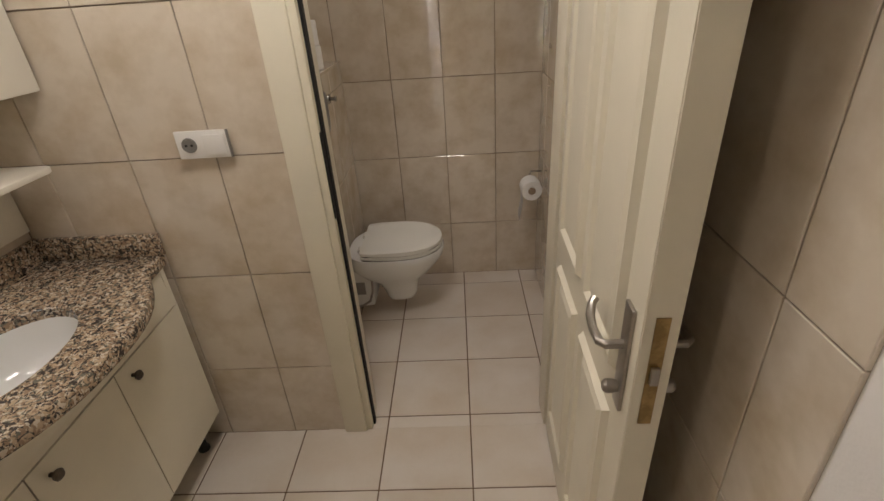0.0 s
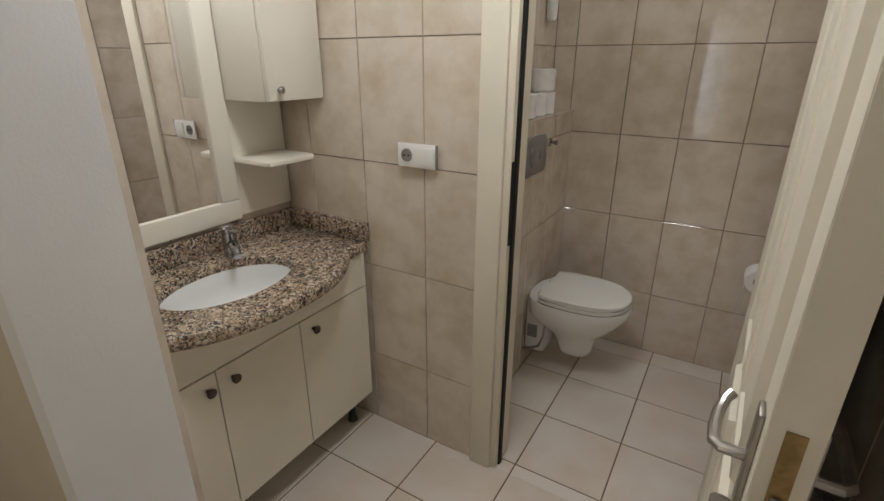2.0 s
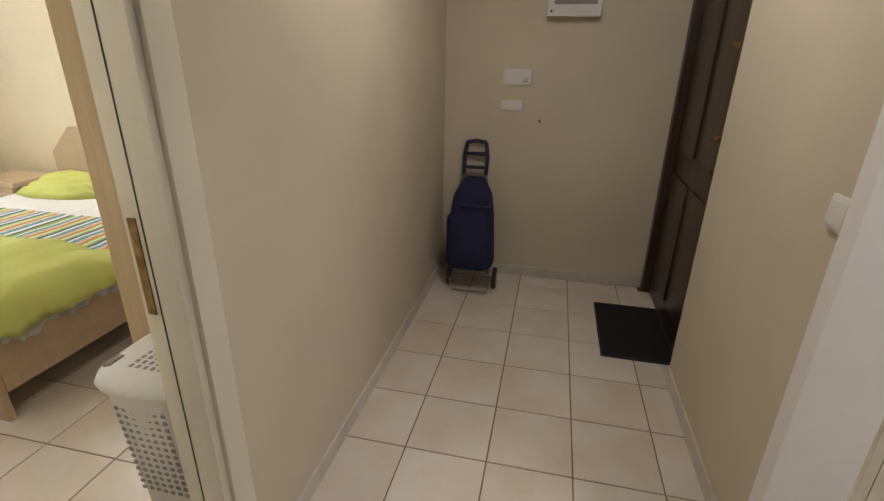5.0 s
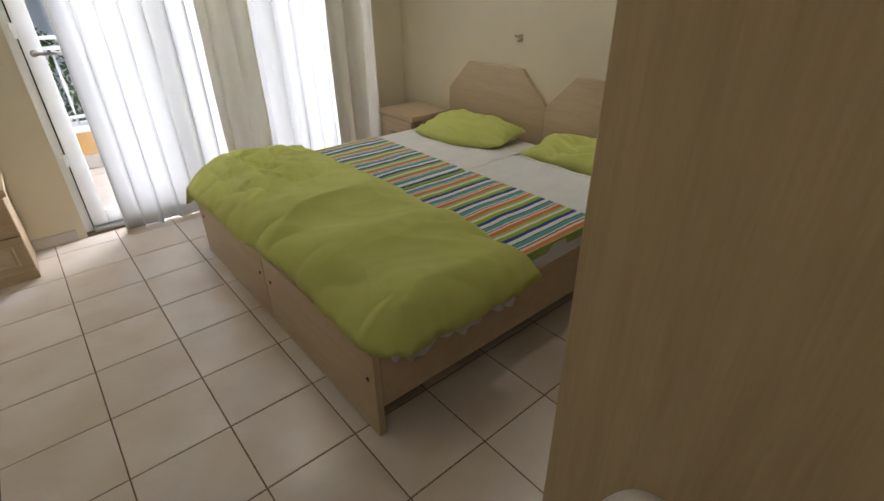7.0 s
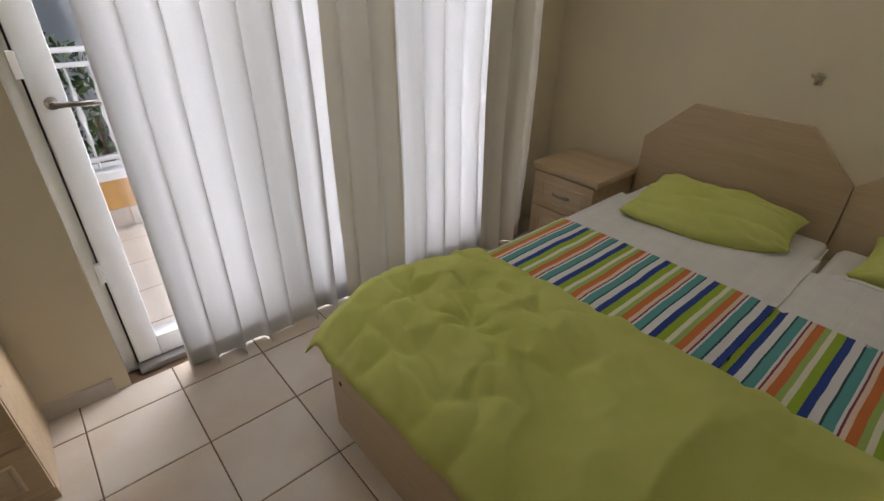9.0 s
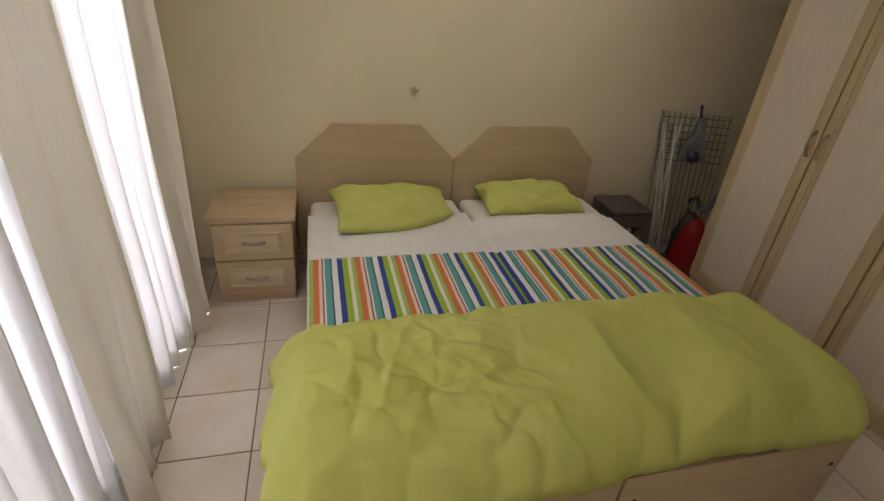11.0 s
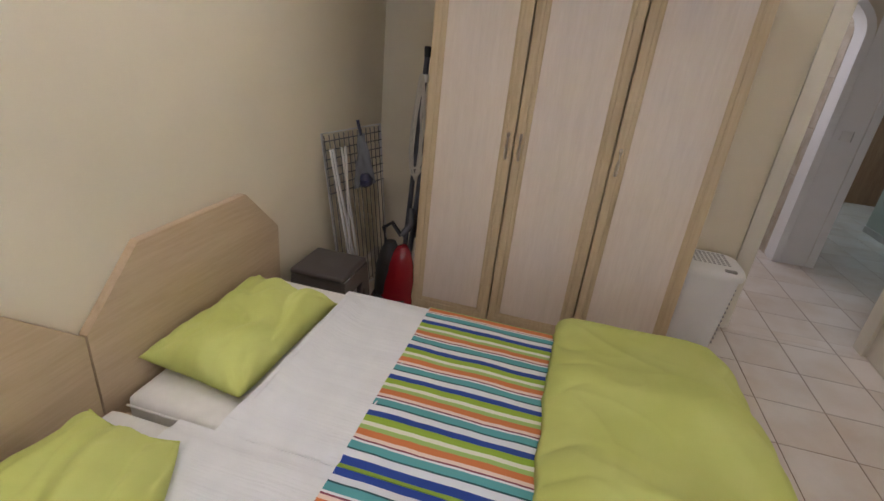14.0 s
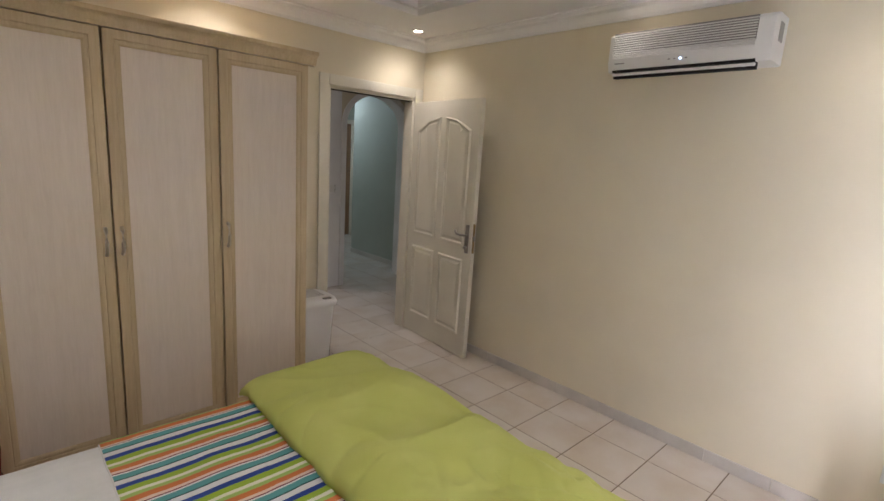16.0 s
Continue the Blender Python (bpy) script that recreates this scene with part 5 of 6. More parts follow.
def duvet():
    d = thing("duvet", (-0.75, -5.2, 0.46), "lime green duvet folded across the foot of the beds", "duvet")
    x0, x1, y0, y1 = -1.105, -0.362, -6.315, -4.225
    nu, nv = 110, 260
    # stitched tufts toward the window: place, depth, number of creases, turn
    tufts = [(-0.80, -5.93, 1.0, 5, 0.4), (-0.89, -5.70, 0.8, 4, 1.3), (-0.63, -6.04, 0.9, 5, 2.2), (-0.67, -5.80, 1.0, 6, 0.9), (-0.50, -5.60, 0.7, 4, 1.9),
             (-0.97, -6.10, 0.6, 4, 0.2), (-0.47, -5.92, 0.6, 4, 2.7), (-0.72, -5.50, 0.5, 3, 1.1)]

    def ridge(x, y, k, seed):
        w = 0.5 * noise.noise((x * 2.3, y * 2.3, seed + 20))
        return (1 - abs(noise.noise((x * k + w, y * k - w, seed)))) ** 4

    def puckers(x, y):
        h = 0.0
        for px, py, deep, n, turn in tufts:
            dx, dy = x - px, (y - py) * 0.85
            r = math.hypot(dx, dy)
            if r > 0.5:
                continue
            ang = math.atan2(dy, dx) + 0.9 * noise.noise((x * 6, y * 6, turn * 7)) + 1.2 * r
            fan = abs(math.sin(n * ang / 2 + turn)) ** 0.55
            h += deep * (-0.03 * math.exp(-(r / 0.06) ** 2) - 0.014 * math.exp(-(r / 0.16) ** 2) + 0.05 * math.exp(-r / 0.1) * (1 - math.exp(-(r / 0.035) ** 2)) * (fan - 0.5))
        return h

    def shape(u, v, upper):
        su, sv = 2 * u - 1, 2 * v - 1
        edge = (max(0, 1 - abs(su) ** 2.8) * max(0, 1 - abs(sv) ** 9)) ** 0.46
        x = (x0 + x1) / 2 + (x1 - x0) / 2 * su
        y = (y0 + y1) / 2 + (y1 - y0) / 2 * sv
        q = max(0.0, su) ** 3 * max(0.0, sv) ** 9
        x, y = x - 0.07 * q, y - 0.06 * q
        near = max(0.0, min(1.0, (-5.1 - y) / 0.5))
        near = near * near * (3 - 2 * near)
        x += (0.016 * math.sin(3.1 * y + 1) + 0.014 * noise.noise((y * 6, su, 1)) + 0.008 * noise.noise((y * 17, su, 2))) * abs(su) ** 3
        y += (0.035 * noise.noise((x * 6, sv, 8)) + 0.016 * noise.noise((x * 16, sv, 9))) * abs(sv) ** 6
        wr = 0.0
        if upper:
            wr = near * (puckers(x, y) + 0.045 * noise.noise((x * 3.6, y * 3.6, 9)) + 0.017 * (ridge(x * 0.8 + y * 0.4, y - x * 0.3, 6.0, 5) - 0.4) + 0.006 * (ridge(x * 0.9 - y * 0.3, y * 0.8, 14.0, 8) - 0.4))
            wr += 0.02 * noise.noise((x * 2.4, y * 2.0, 1))
            wr += (1 - near) * (0.015 * math.sin(2.2 * x + 12.5 * y + 1.5 * noise.noise((x, y * 2, 3))) + 0.018 * ridge(x * 0.6, y, 3.4, 11) + 0.004 * ridge(x * 0.5 + y * 0.3, y, 8.0, 13))
            side = max(0, abs(su) - 0.55) + 0.7 * max(0, abs(sv) - 0.88) * 3
            wr += 0.08 * side * (abs(math.sin(15 * y + 6 * x + 4 * noise.noise((y * 3, x * 3, 5)))) ** 0.6 - 0.5)
        drop = 0.0
        if x > -0.6:
            drop += 0.082 * min(1.0, (x + 0.6) / 0.23) ** 1.7 * (0.85 + 0.3 * noise.noise((y * 2.5, 2, 2)))
        if y > -4.36:
            drop = max(drop, 0.07 * min(1.0, (y + 4.36) / 0.12) ** 1.5 * (0.6 + 0.4 * u)) + 0.25 * min(drop, 0.03)
        corner = max(0.0, su - 0.1) / 0.9 * max(0.0, min(1.0, (y + 4.75) / 0.5))
        drop += 0.02 * corner * corner * (3 - 2 * corner)
        drop = min(drop, 0.088 + 0.014 * noise.noise((x * 9, y * 9, 4)))
        if y < -6.17:
            drop += 0.13 * ((-6.17 - y) / 0.145) ** 1.4
        z = 0.478 - drop + (edge * (0.092 + 0.02 * near) + wr * edge ** 0.5 if upper else 0.0)
        return (x, y, z)
    bm = bmesh.new()
    sheet(bm, nu, nv, lambda u, v: shape(u, v, True))
    sheet(bm, nu, nv, lambda u, v: shape(u, v, False))
    bmesh.ops.remove_doubles(bm, verts=bm.verts, dist=0.0004)
    part("cover", bm, GREEN, d, angle=180)
    bm = bmesh.new()
    def frill(u, v, along):
        p = shape(0.2 + 0.78 * v, 1.0, False) if along else shape(1.0, 0.35 + 0.62 * v, False)
        hang = u * (0.028 + 0.014 * math.sin(v * 19) + 0.008 * math.sin(v * 47))
        return (p[0] - (0.0 if along else 0.014), p[1] - (0.014 if along else 0.0) + 0.006 * u * math.sin(v * 60), p[2] - 0.002 - hang * (1.0 if along else 0.4))
    sheet(bm, 3, 60, lambda u, v: frill(u, v, True))
    bmesh.ops.solidify(bm, geom=bm.faces[:], thickness=0.002)
    part("white_lining", bm, SHEET, d)
    bm = bmesh.new()
    sheet(bm, 3, 60, lambda u, v: frill(u, v, False))
    bmesh.ops.solidify(bm, geom=bm.faces[:], thickness=0.002)
    part("white_lining", bm, SHEET, d)
    return d


duvet()


def pillow(cx, cy, w, h, z, tilt, seed, label, puff=0.075, rz=0, pinch=0.0):
    """A soft case with drawn-out corners and long creases; pinch draws the far end to a point."""
    p = thing("pillow", (cx, cy, z), label, "pillow", "lime pillows", rz=rz)
    bm = bmesh.new()

    def f(u, v, s):
        a, b = 2 * u - 1, 2 * v - 1
        e = max(0, (1 - abs(a) ** 3) * (1 - abs(b) ** 4)) ** 0.5
        far = max(0.0, b) ** 1.5 * pinch
        x = h / 2 * a * (1 - 0.09 * (1 - b * b) * abs(a) ** 3) * (1 - 0.45 * far) - 0.06 * far
        y = w / 2 * b * (1 - 0.07 * (1 - a * a) * abs(b) ** 3)
        warp = 0.5 * noise.noise((x * 5, y * 4, seed + 5))
        fold = abs(noise.noise((x * 9 + warp + y * 1.5, y * 2.2 - warp, seed))) ** 0.7
        fine = abs(noise.noise((x * 20 + 2 * warp, y * 7 + warp, seed + 3))) ** 0.8
        pull = (abs(a) * abs(b)) ** 2
        wr = 0.06 * (fold - 0.35) + 0.02 * (fine - 0.3) + 0.03 * pull * (abs(math.sin(9 * math.atan2(abs(b) - 1.15, abs(a) - 1.15) + seed)) ** 0.6 - 0.5)
        zz = s * e * puff + (wr * min(1.0, 2.2 * e) if s > 0 else 0) + 0.012 * noise.noise((x * 4, y * 4, seed + 9)) + tilt * (-a) * 0.5 + abs(tilt) * 0.5
        return (x, y, zz * (1 - 0.25 * far) + puff * 0.5)
    for s in (1, -1):
        sheet(bm, 56, 80, lambda u, v: f(u, v, s))
    bmesh.ops.remove_doubles(bm, verts=bm.verts, dist=0.0008)
    part("case", bm, GREEN, p, angle=180)
    part("seam", tube(bmesh.new(), [f(i / 16, 1.0, 1) for i in range(17)], 0.004, 6), GREEN, p)
    return p


pillow(-2.125, -5.71, 0.68, 0.46, MT + 0.004, 0.05, 3, "lime green cotton pillow, rumpled, on the window-side bed", 0.078, 4, 0.9)
pillow(-2.205, -4.85, 0.62, 0.38, MT + 0.004, 0.035, 11, "lime green cotton pillow on the wardrobe-side bed", 0.082, -2)


# ---- bedroom: nightstands ----
def nightstand(base, rz, label, w=0.44, depth=0.39):
    """Two-drawer bedside table in its own frame: front toward -y, x across."""
    n = thing("nightstand", base, label, "nightstand", "bedside tables", rz=rz)
    part("carcass", B(-w / 2 + 0.02, w / 2 - 0.02, 0.012, depth, 0.001, 0.485, bevel=0.002), NIGHTWOOD, n)
    part("top", B(-w / 2, w / 2, -0.012, depth, 0.486, 0.526, bevel=0.008), NIGHTWOOD, n)
    part("plinth", B(-w / 2 + 0.02, w / 2 - 0.02, 0.006, 0.011, 0.001, 0.05), NIGHTWOOD, n)
    for z0, z1 in ((0.056, 0.262), (0.27, 0.478)):
        d = part("drawer", B(-w / 2 + 0.022, w / 2 - 0.022, -0.006, 0.011, z0, z1, bevel=0.003), NIGHTWOOD, n)
        bm = bmesh.new()
        leaf_ridge(bm, [(-w / 2 + 0.085, z0 + 0.055), (w / 2 - 0.085, z0 + 0.055), (w / 2 - 0.085, z1 - 0.055), (-w / 2 + 0.085, z1 - 0.055)], -0.006, -1, 0.012, 0.006)
        part("drawer_panel", bm, NIGHTPANEL, d, angle=25)
        zc = (z0 + z1) / 2
        part("handle", tube(bmesh.new(), [(-0.055, -0.008, zc), (-0.045, -0.024, zc), (0, -0.033, zc), (0.045, -0.024, zc), (0.055, -0.008, zc)], 0.0075), STEEL, d)
    return n


nightstand((-2.032, -6.465, 0), 90, "light oak two-drawer nightstand beside the bed and curtain")
nightstand((0.632, -6.5, 0), 180, "light oak two-drawer nightstand below a vase of red flowers")
va = thing("flower_vase", (0.7, -6.72, 0.526), "white woven vase with dark red artificial flowers", "vase")
part("vase", lathe(bmesh.new(), [(0.035, 0.001), (0.05, 0.03), (0.055, 0.08), (0.04, 0.12), (0.045, 0.135), (0.036, 0.133)], (0.62, -6.66, 0.526), 22), WHITEPLASTIC, va)
rnd = random.Random(9)
for i in range(6):
    a, r = rnd.uniform(0, 6.28), rnd.uniform(0.02, 0.09)
    hx, hy, hz = 0.62 + r * math.cos(a), -6.66 + r * math.sin(a), 0.526 + rnd.uniform(0.22, 0.34)
    part("stem", tube(bmesh.new(), [(0.62, -6.66, 0.65), (hx, hy, hz)], 0.003, 6), STEM, va)
    bm = bmesh.new()
    for k in range(9):
        q = Euler((rnd.uniform(-0.9, 0.9), rnd.uniform(-0.9, 0.9), k * 0.7)).to_matrix()
        vs = [bm.verts.new(Vector((hx, hy, hz)) + q @ Vector(p)) for p in ((0, 0, 0), (0.022, -0.014, 0.012), (0.036, 0, 0.022), (0.022, 0.014, 0.012))]
        bm.faces.new(vs)
    part("flower", bm, PETAL, va)
pen = thing("pen", (0.47, -6.6, 0.526), "thin dark pen lying on the nightstand", "pen")
part("barrel", tube(bmesh.new(), [(0.45, -6.64, 0.531), (0.52, -6.55, 0.531)], 0.0045, 8), BLACKPLASTIC, pen)

# ---- bedroom: wardrobe ----
WX0, WX1, WY0, WY1 = -1.935, -0.495, -3.695, -3.06
wd = thing("wardrobe", (-1.2, -3.4, 0), "tall three-door wardrobe in pale maple foil with darker frames", "wardrobe")
part("side_panel", B(WX0, WX0 + 0.02, WY0, WY1, 0.002, 2.05), WARDWOOD, wd)
part("side_panel", B(WX1 - 0.02, WX1, WY0, WY1, 0.002, 2.05), WARDWOOD, wd)
part("top_panel", B(WX0 + 0.02, WX1 - 0.02, WY0, WY1, 2.03, 2.05), WARDWOOD, wd)
part("back_panel", B(WX0 + 0.02, WX1 - 0.02, WY1 - 0.01, WY1, 0.05, 2.03), WARDWOOD, wd)
part("bottom_panel", B(WX0 + 0.02, WX1 - 0.02, WY0 + 0.01, WY1 - 0.01, 0.06, 0.08), WARDWOOD, wd)
part("plinth", B(WX0 + 0.02, WX1 - 0.02, WY0 + 0.002, WY0 + 0.02, 0.002, 0.06), WARDWOOD, wd)
prof = [(WY0 + 0.02, 2.026), (WY0 - 0.023, 2.026), (WY0 - 0.027, 2.04), (WY0 - 0.03, 2.042), (WY0 - 0.034, 2.056), (WY0 - 0.046, 2.068), (WY0 - 0.052, 2.07), (WY0 - 0.06, 2.076), (WY0 - 0.06, 2.095), (WY0 + 0.02, 2.095)]
part("cornice", prism(bmesh.new(), prof, "X", WX0 - 0.03, WX1 + 0.04), WARDWOOD, wd)
part("cornice_return", B(WX1, WX1 + 0.035, WY0 + 0.021, WY1, 2.055, 2.1, bevel=0.008), WARDWOOD, wd)
cuts = [WX0 + 0.002, -1.461, -0.985, WX1 - 0.002]
for i, hx in enumerate((-1.494, -1.43, -0.955)):
    a, b = cuts[i] + 0.0035, cuts[i + 1] - 0.0035
    z0, z1 = 0.068, 2.022
    y0, y1 = WY0 - 0.021, WY0 - 0.002
    fw = 0.066
    d = part("wardrobe_door", B(a + fw - 0.004, b - fw + 0.004, y0 + 0.0115, y1, z0 + fw - 0.004, z1 - fw + 0.004), WARDPANEL, wd, "pale washed maple panel")
    # one mitred frame with a stepped, sunk inner moulding
    bm = bmesh.new()
    rings = []
    for inset, depth in ((0.0, y1), (0.0, y0 + 0.004), (0.0015, y0 + 0.001), (0.005, y0), (0.036, y0), (0.04, y0 + 0.0015), (0.043, y0 + 0.005), (0.047, y0 + 0.0035), (0.053, y0 + 0.004), (0.06, y0 + 0.0075), (fw, y0 + 0.0112)):
        rings.append([bm.verts.new(p) for p in ((a + inset, depth, z0 + inset), (b - inset, depth, z0 + inset), (b - inset, depth, z1 - inset), (a + inset, depth, z1 - inset))])
    for p, q in zip(rings, rings[1:]):
        for k in range(4):
            bm.faces.new((p[k], p[(k + 1) % 4], q[(k + 1) % 4], q[k]))
    part("door_frame", bm, WARDWOOD, d, "tan moulded door frame", angle=22)
    part("handle", tube(bmesh.new(), [(hx, y0 + 0.001, 1.032), (hx, y0 - 0.016, 1.045), (hx, y0 - 0.026, 1.095), (hx, y0 - 0.016, 1.145), (hx, y0 + 0.001, 1.158)], 0.0085), NICKEL, d)

# ---- bedroom: laundry hamper ----
hm = thing("laundry_hamper", (-0.32, -3.36, 0), "white perforated plastic laundry hamper with a lid", "hamper")
HX, HY, HH = -0.32, -3.36, 0.57


def hamper_ring(z, wx, wy, n=40):
    pts = []
    for k in range(n):
        a = math.tau * k / n
        c, s = math.cos(a), math.sin(a)
        pts.append((HX + wx * abs(c) ** 0.5 * (1 if c > 0 else -1), HY + wy * abs(s) ** 0.5 * (1 if s > 0 else -1), z))
    return pts


bm = bmesh.new()
rings = [[bm.verts.new(p) for p in hamper_ring(z, wx, wy)] for z, wx, wy in ((0.001, 0.125, 0.12), (0.01, 0.135, 0.128), (HH - 0.06, 0.168, 0.155), (HH - 0.05, 0.172, 0.159), (HH - 0.05, 0.16, 0.147), (0.02, 0.125, 0.118))]
for a, b in zip(rings, rings[1:]):
    for k in range(40):
        bm.faces.new((a[k], a[(k + 1) % 40], b[(k + 1) % 40], b[k]))
bm.faces.new(rings[0][::-1])
bm.faces.new(rings[-1])
hb_ = part("bin_body", bm, WHITEPLASTIC, hm, angle=50)
# Raised grey tabs colour in the shade of the holes; nothing is cut.
bm = bmesh.new()
for r in range(13):
    for k in range(7):
        z = 0.1 + r * 0.029
        wx = 0.135 + (0.168 - 0.135) * (z / HH)
        cy = HY - 0.085 + k * 0.028
        box(bm, HX + wx * 1.0 - 0.0015, HX + wx * 1.0 + 0.0022, cy - 0.007, cy + 0.007, z - 0.006, z + 0.006)
part("perforation", bm, GREYPLASTIC, hb_)
bm = bmesh.new()
rings = [[bm.verts.new(p) for p in hamper_ring(z, wx, wy)] for z, wx, wy in ((HH - 0.055, 0.182, 0.169), (HH - 0.035, 0.188, 0.175), (HH - 0.012, 0.178, 0.165), (HH - 0.002, 0.15, 0.138), (HH, 0.1, 0.09))]
for a, b in zip(rings, rings[1:]):
    for k in range(40):
        bm.faces.new((a[k], a[(k + 1) % 40], b[(k + 1) % 40], b[k]))
bm.faces.new(rings[-1])
bm.faces.new(rings[0][::-1])
lid = part("lid", bm, WHITEPLASTIC, hm, angle=50)
# Grey tabs again for the shaded holes of the lid.
bm = bmesh.new()
for r in range(7):
    for k in range(9):
        x, y = HX - 0.1 + k * 0.025, HY - 0.055 + r * 0.026
        box(bm, x - 0.008, x + 0.008, y - 0.0065, y + 0.0065, HH - 0.004, HH + 0.0012)
part("lid_perforation", bm, GREYPLASTIC, lid)
part("lid_grip", B(HX + 0.06, HX + 0.12, HY - 0.145, HY - 0.12, HH - 0.012, HH + 0.004, bevel=0.004), GREYPLASTIC, lid)

# ---- bedroom: corner with stool, drying rack, vacuum cleaner ----
st = thing("plastic_stool", (-2.255, -4.13, 0), "taupe plastic step stool with cross cut-outs in its sides", "stool")
SH, SCX, SCY = 0.46, -2.255, -4.13


def stool_wall(turn):
    """One tapered moulded side with an arch between its feet and four triangles left open round a cross, 14 mm thick."""
    bm = bmesh.new()
    c, q = math.cos(turn), math.sin(turn)
    loops = [[(-1, 0.001), (-0.66, 0.001), (-0.6, 0.06), (0.6, 0.06), (0.66, 0.001), (1, 0.001), (1, 0.432), (-1, 0.432)],
             [(-0.48, 0.35), (0.48, 0.35), (0, 0.252)], [(-0.5, 0.115), (0.5, 0.115), (0, 0.213)], [(-0.6, 0.16), (-0.58, 0.31), (-0.15, 0.233)], [(0.6, 0.16), (0.58, 0.31), (0.15, 0.233)]]
    edges = []
    for loop in loops:
        vs = [bm.verts.new((t, z, 0)) for t, z in loop]
        edges += [bm.edges.new((vs[k], vs[(k + 1) % len(vs)])) for k in range(len(vs))]
    bmesh.ops.triangle_fill(bm, use_beauty=True, use_dissolve=False, edges=edges, normal=(0, 0, 1))
    for v in bm.verts:
        t, z = v.co.x, v.co.y
        half = 0.168 - 0.033 * z / 0.45
        v.co = (SCX + half * c - t * half * 0.995 * q, SCY + half * q + t * half * 0.995 * c, z)
    bmesh.ops.recalc_face_normals(bm, faces=bm.faces)
    bmesh.ops.solidify(bm, geom=bm.faces[:], thickness=0.014)
    return bm


part("seat", B(SCX - 0.143, SCX + 0.143, SCY - 0.143, SCY + 0.143, SH - 0.034, SH, bevel=0.016, segments=4), TAUPE, st)
for k in range(4):
    part("side_panel", stool_wall(k * math.pi / 2), TAUPE, st)
for sx in (-1, 1):
    for sy in (-1, 1):
        part("foot", B(SCX + sx * 0.15 - 0.026, SCX + sx * 0.15 + 0.026, SCY + sy * 0.15 - 0.026, SCY + sy * 0.15 + 0.026, 0.001, 0.05, bevel=0.012, segments=3), TAUPE, st)

dr = thing("drying_rack", (-2.3, -3.65, 0), "folded white wire clothes drying rack leaning in the corner", "drying rack")
A, C = Vector((-2.42, -3.9, 1.05)), Vector((-2.28, -3.46, 1.06))
A0, C0 = Vector((-2.31, -3.84, 0.01)), Vector((-2.17, -3.45, 0.01))


def on_rack(u, v, out=0.0):
    p = A.lerp(C, u).lerp(A0.lerp(C0, u), v)
    return p + out * Vector((0.86, -0.4, 0.25))


part("frame", tube(bmesh.new(), [on_rack(0, 0), on_rack(1, 0), on_rack(1, 0.91), on_rack(0, 0.91)], 0.008, 8, True), WIRE, dr)
for i in range(13):
    part("wire", tube(bmesh.new(), [on_rack(0.03 + i * 0.078, 0.01), on_rack(0.03 + i * 0.078, 0.9)], 0.003, 6), DARKWIRE, dr)
for i in range(7):
    part("cross_wire", tube(bmesh.new(), [on_rack(0, 0.04 + i * 0.045, 0.006), on_rack(1, 0.04 + i * 0.045, 0.006)], 0.003, 6), DARKWIRE, dr)
for u0, u1, v1 in ((0.02, 0.2, 0.98), (0.26, 0.1, 0.98), (0.05, 0.3, 0.96), (0.2, 0.32, 0.97)):
    part("rack_leg", tube(bmesh.new(), [on_rack(u0, 0.08, 0.05), on_rack(u1, v1, 0.04)], 0.008, 8), WIRE, dr)
bm = bmesh.new()
sheet(bm, 10, 14, lambda u, v: on_rack(0.52 + 0.3 * (u - 0.5) * (0.4 + v), 0.03 + 0.28 * v, 0.06 + 0.02 * noise.noise((u * 4, v * 4, 0))))
bmesh.ops.solidify(bm, geom=bm.faces[:], thickness=0.003)
bg = thing("plastic_bag", on_rack(0.5, 0.3, 0.06), "crumpled clear bag with blue pegs hanging on the rack", "bag")
part("film", bm, BAGFILM, bg, angle=180)
part("peg_heap", lathe(bmesh.new(), [(0.01, -0.03), (0.04, -0.01), (0.045, 0.02), (0.02, 0.05)], on_rack(0.52, 0.29, 0.062), 14), NAVYPLASTIC, bg)
part("hook", tube(bmesh.new(), [on_rack(0.5, -0.04, 0.05), on_rack(0.51, 0.04, 0.06)], 0.009, 8), NAVYPLASTIC, bg)

vc = thing("vacuum_cleaner", (-2.06, -3.72, 0), "red upright-parked canister vacuum cleaner with grey hose", "vacuum")
bm = bmesh.new()
rows = []
for z, wx, wy, ox in ((0.002, 0.115, 0.09, -0.03), (0.02, 0.13, 0.1, -0.03), (0.08, 0.132, 0.1, -0.028), (0.105, 0.12, 0.095, -0.02), (0.115, 0.105, 0.085, -0.01), (0.22, 0.1, 0.085, 0.004), (0.32, 0.082, 0.075, 0.012), (0.4, 0.055, 0.05, 0.02), (0.44, 0.025, 0.028, 0.024)):
    rows.append([bm.verts.new((-2.07 + ox + wx * math.cos(math.tau * k / 28), -3.72 + wy * math.sin(math.tau * k / 28), z)) for k in range(28)])
for a, b in zip(rows, rows[1:]):
    for k in range(28):
        bm.faces.new((a[k], a[(k + 1) % 28], b[(k + 1) % 28], b[k]))
bm.faces.new(rows[0][::-1])
bm.faces.new(rows[-1])
part("body", bm, RED, vc, angle=60)
for y in (-3.8, -3.64):
    part("wheel", lathe(bmesh.new(), [(0.055, -0.012), (0.06, 0), (0.055, 0.012)], (-2.155, y, 0.07), 22, "Y"), BLACKPLASTIC, vc)
part("bumper", lathe(bmesh.new(), [(0.118, 0.1), (0.124, 0.104), (0.118, 0.114)], (-2.095, -3.72, 0.0), 30, sy=0.8), BLACKPLASTIC, vc)
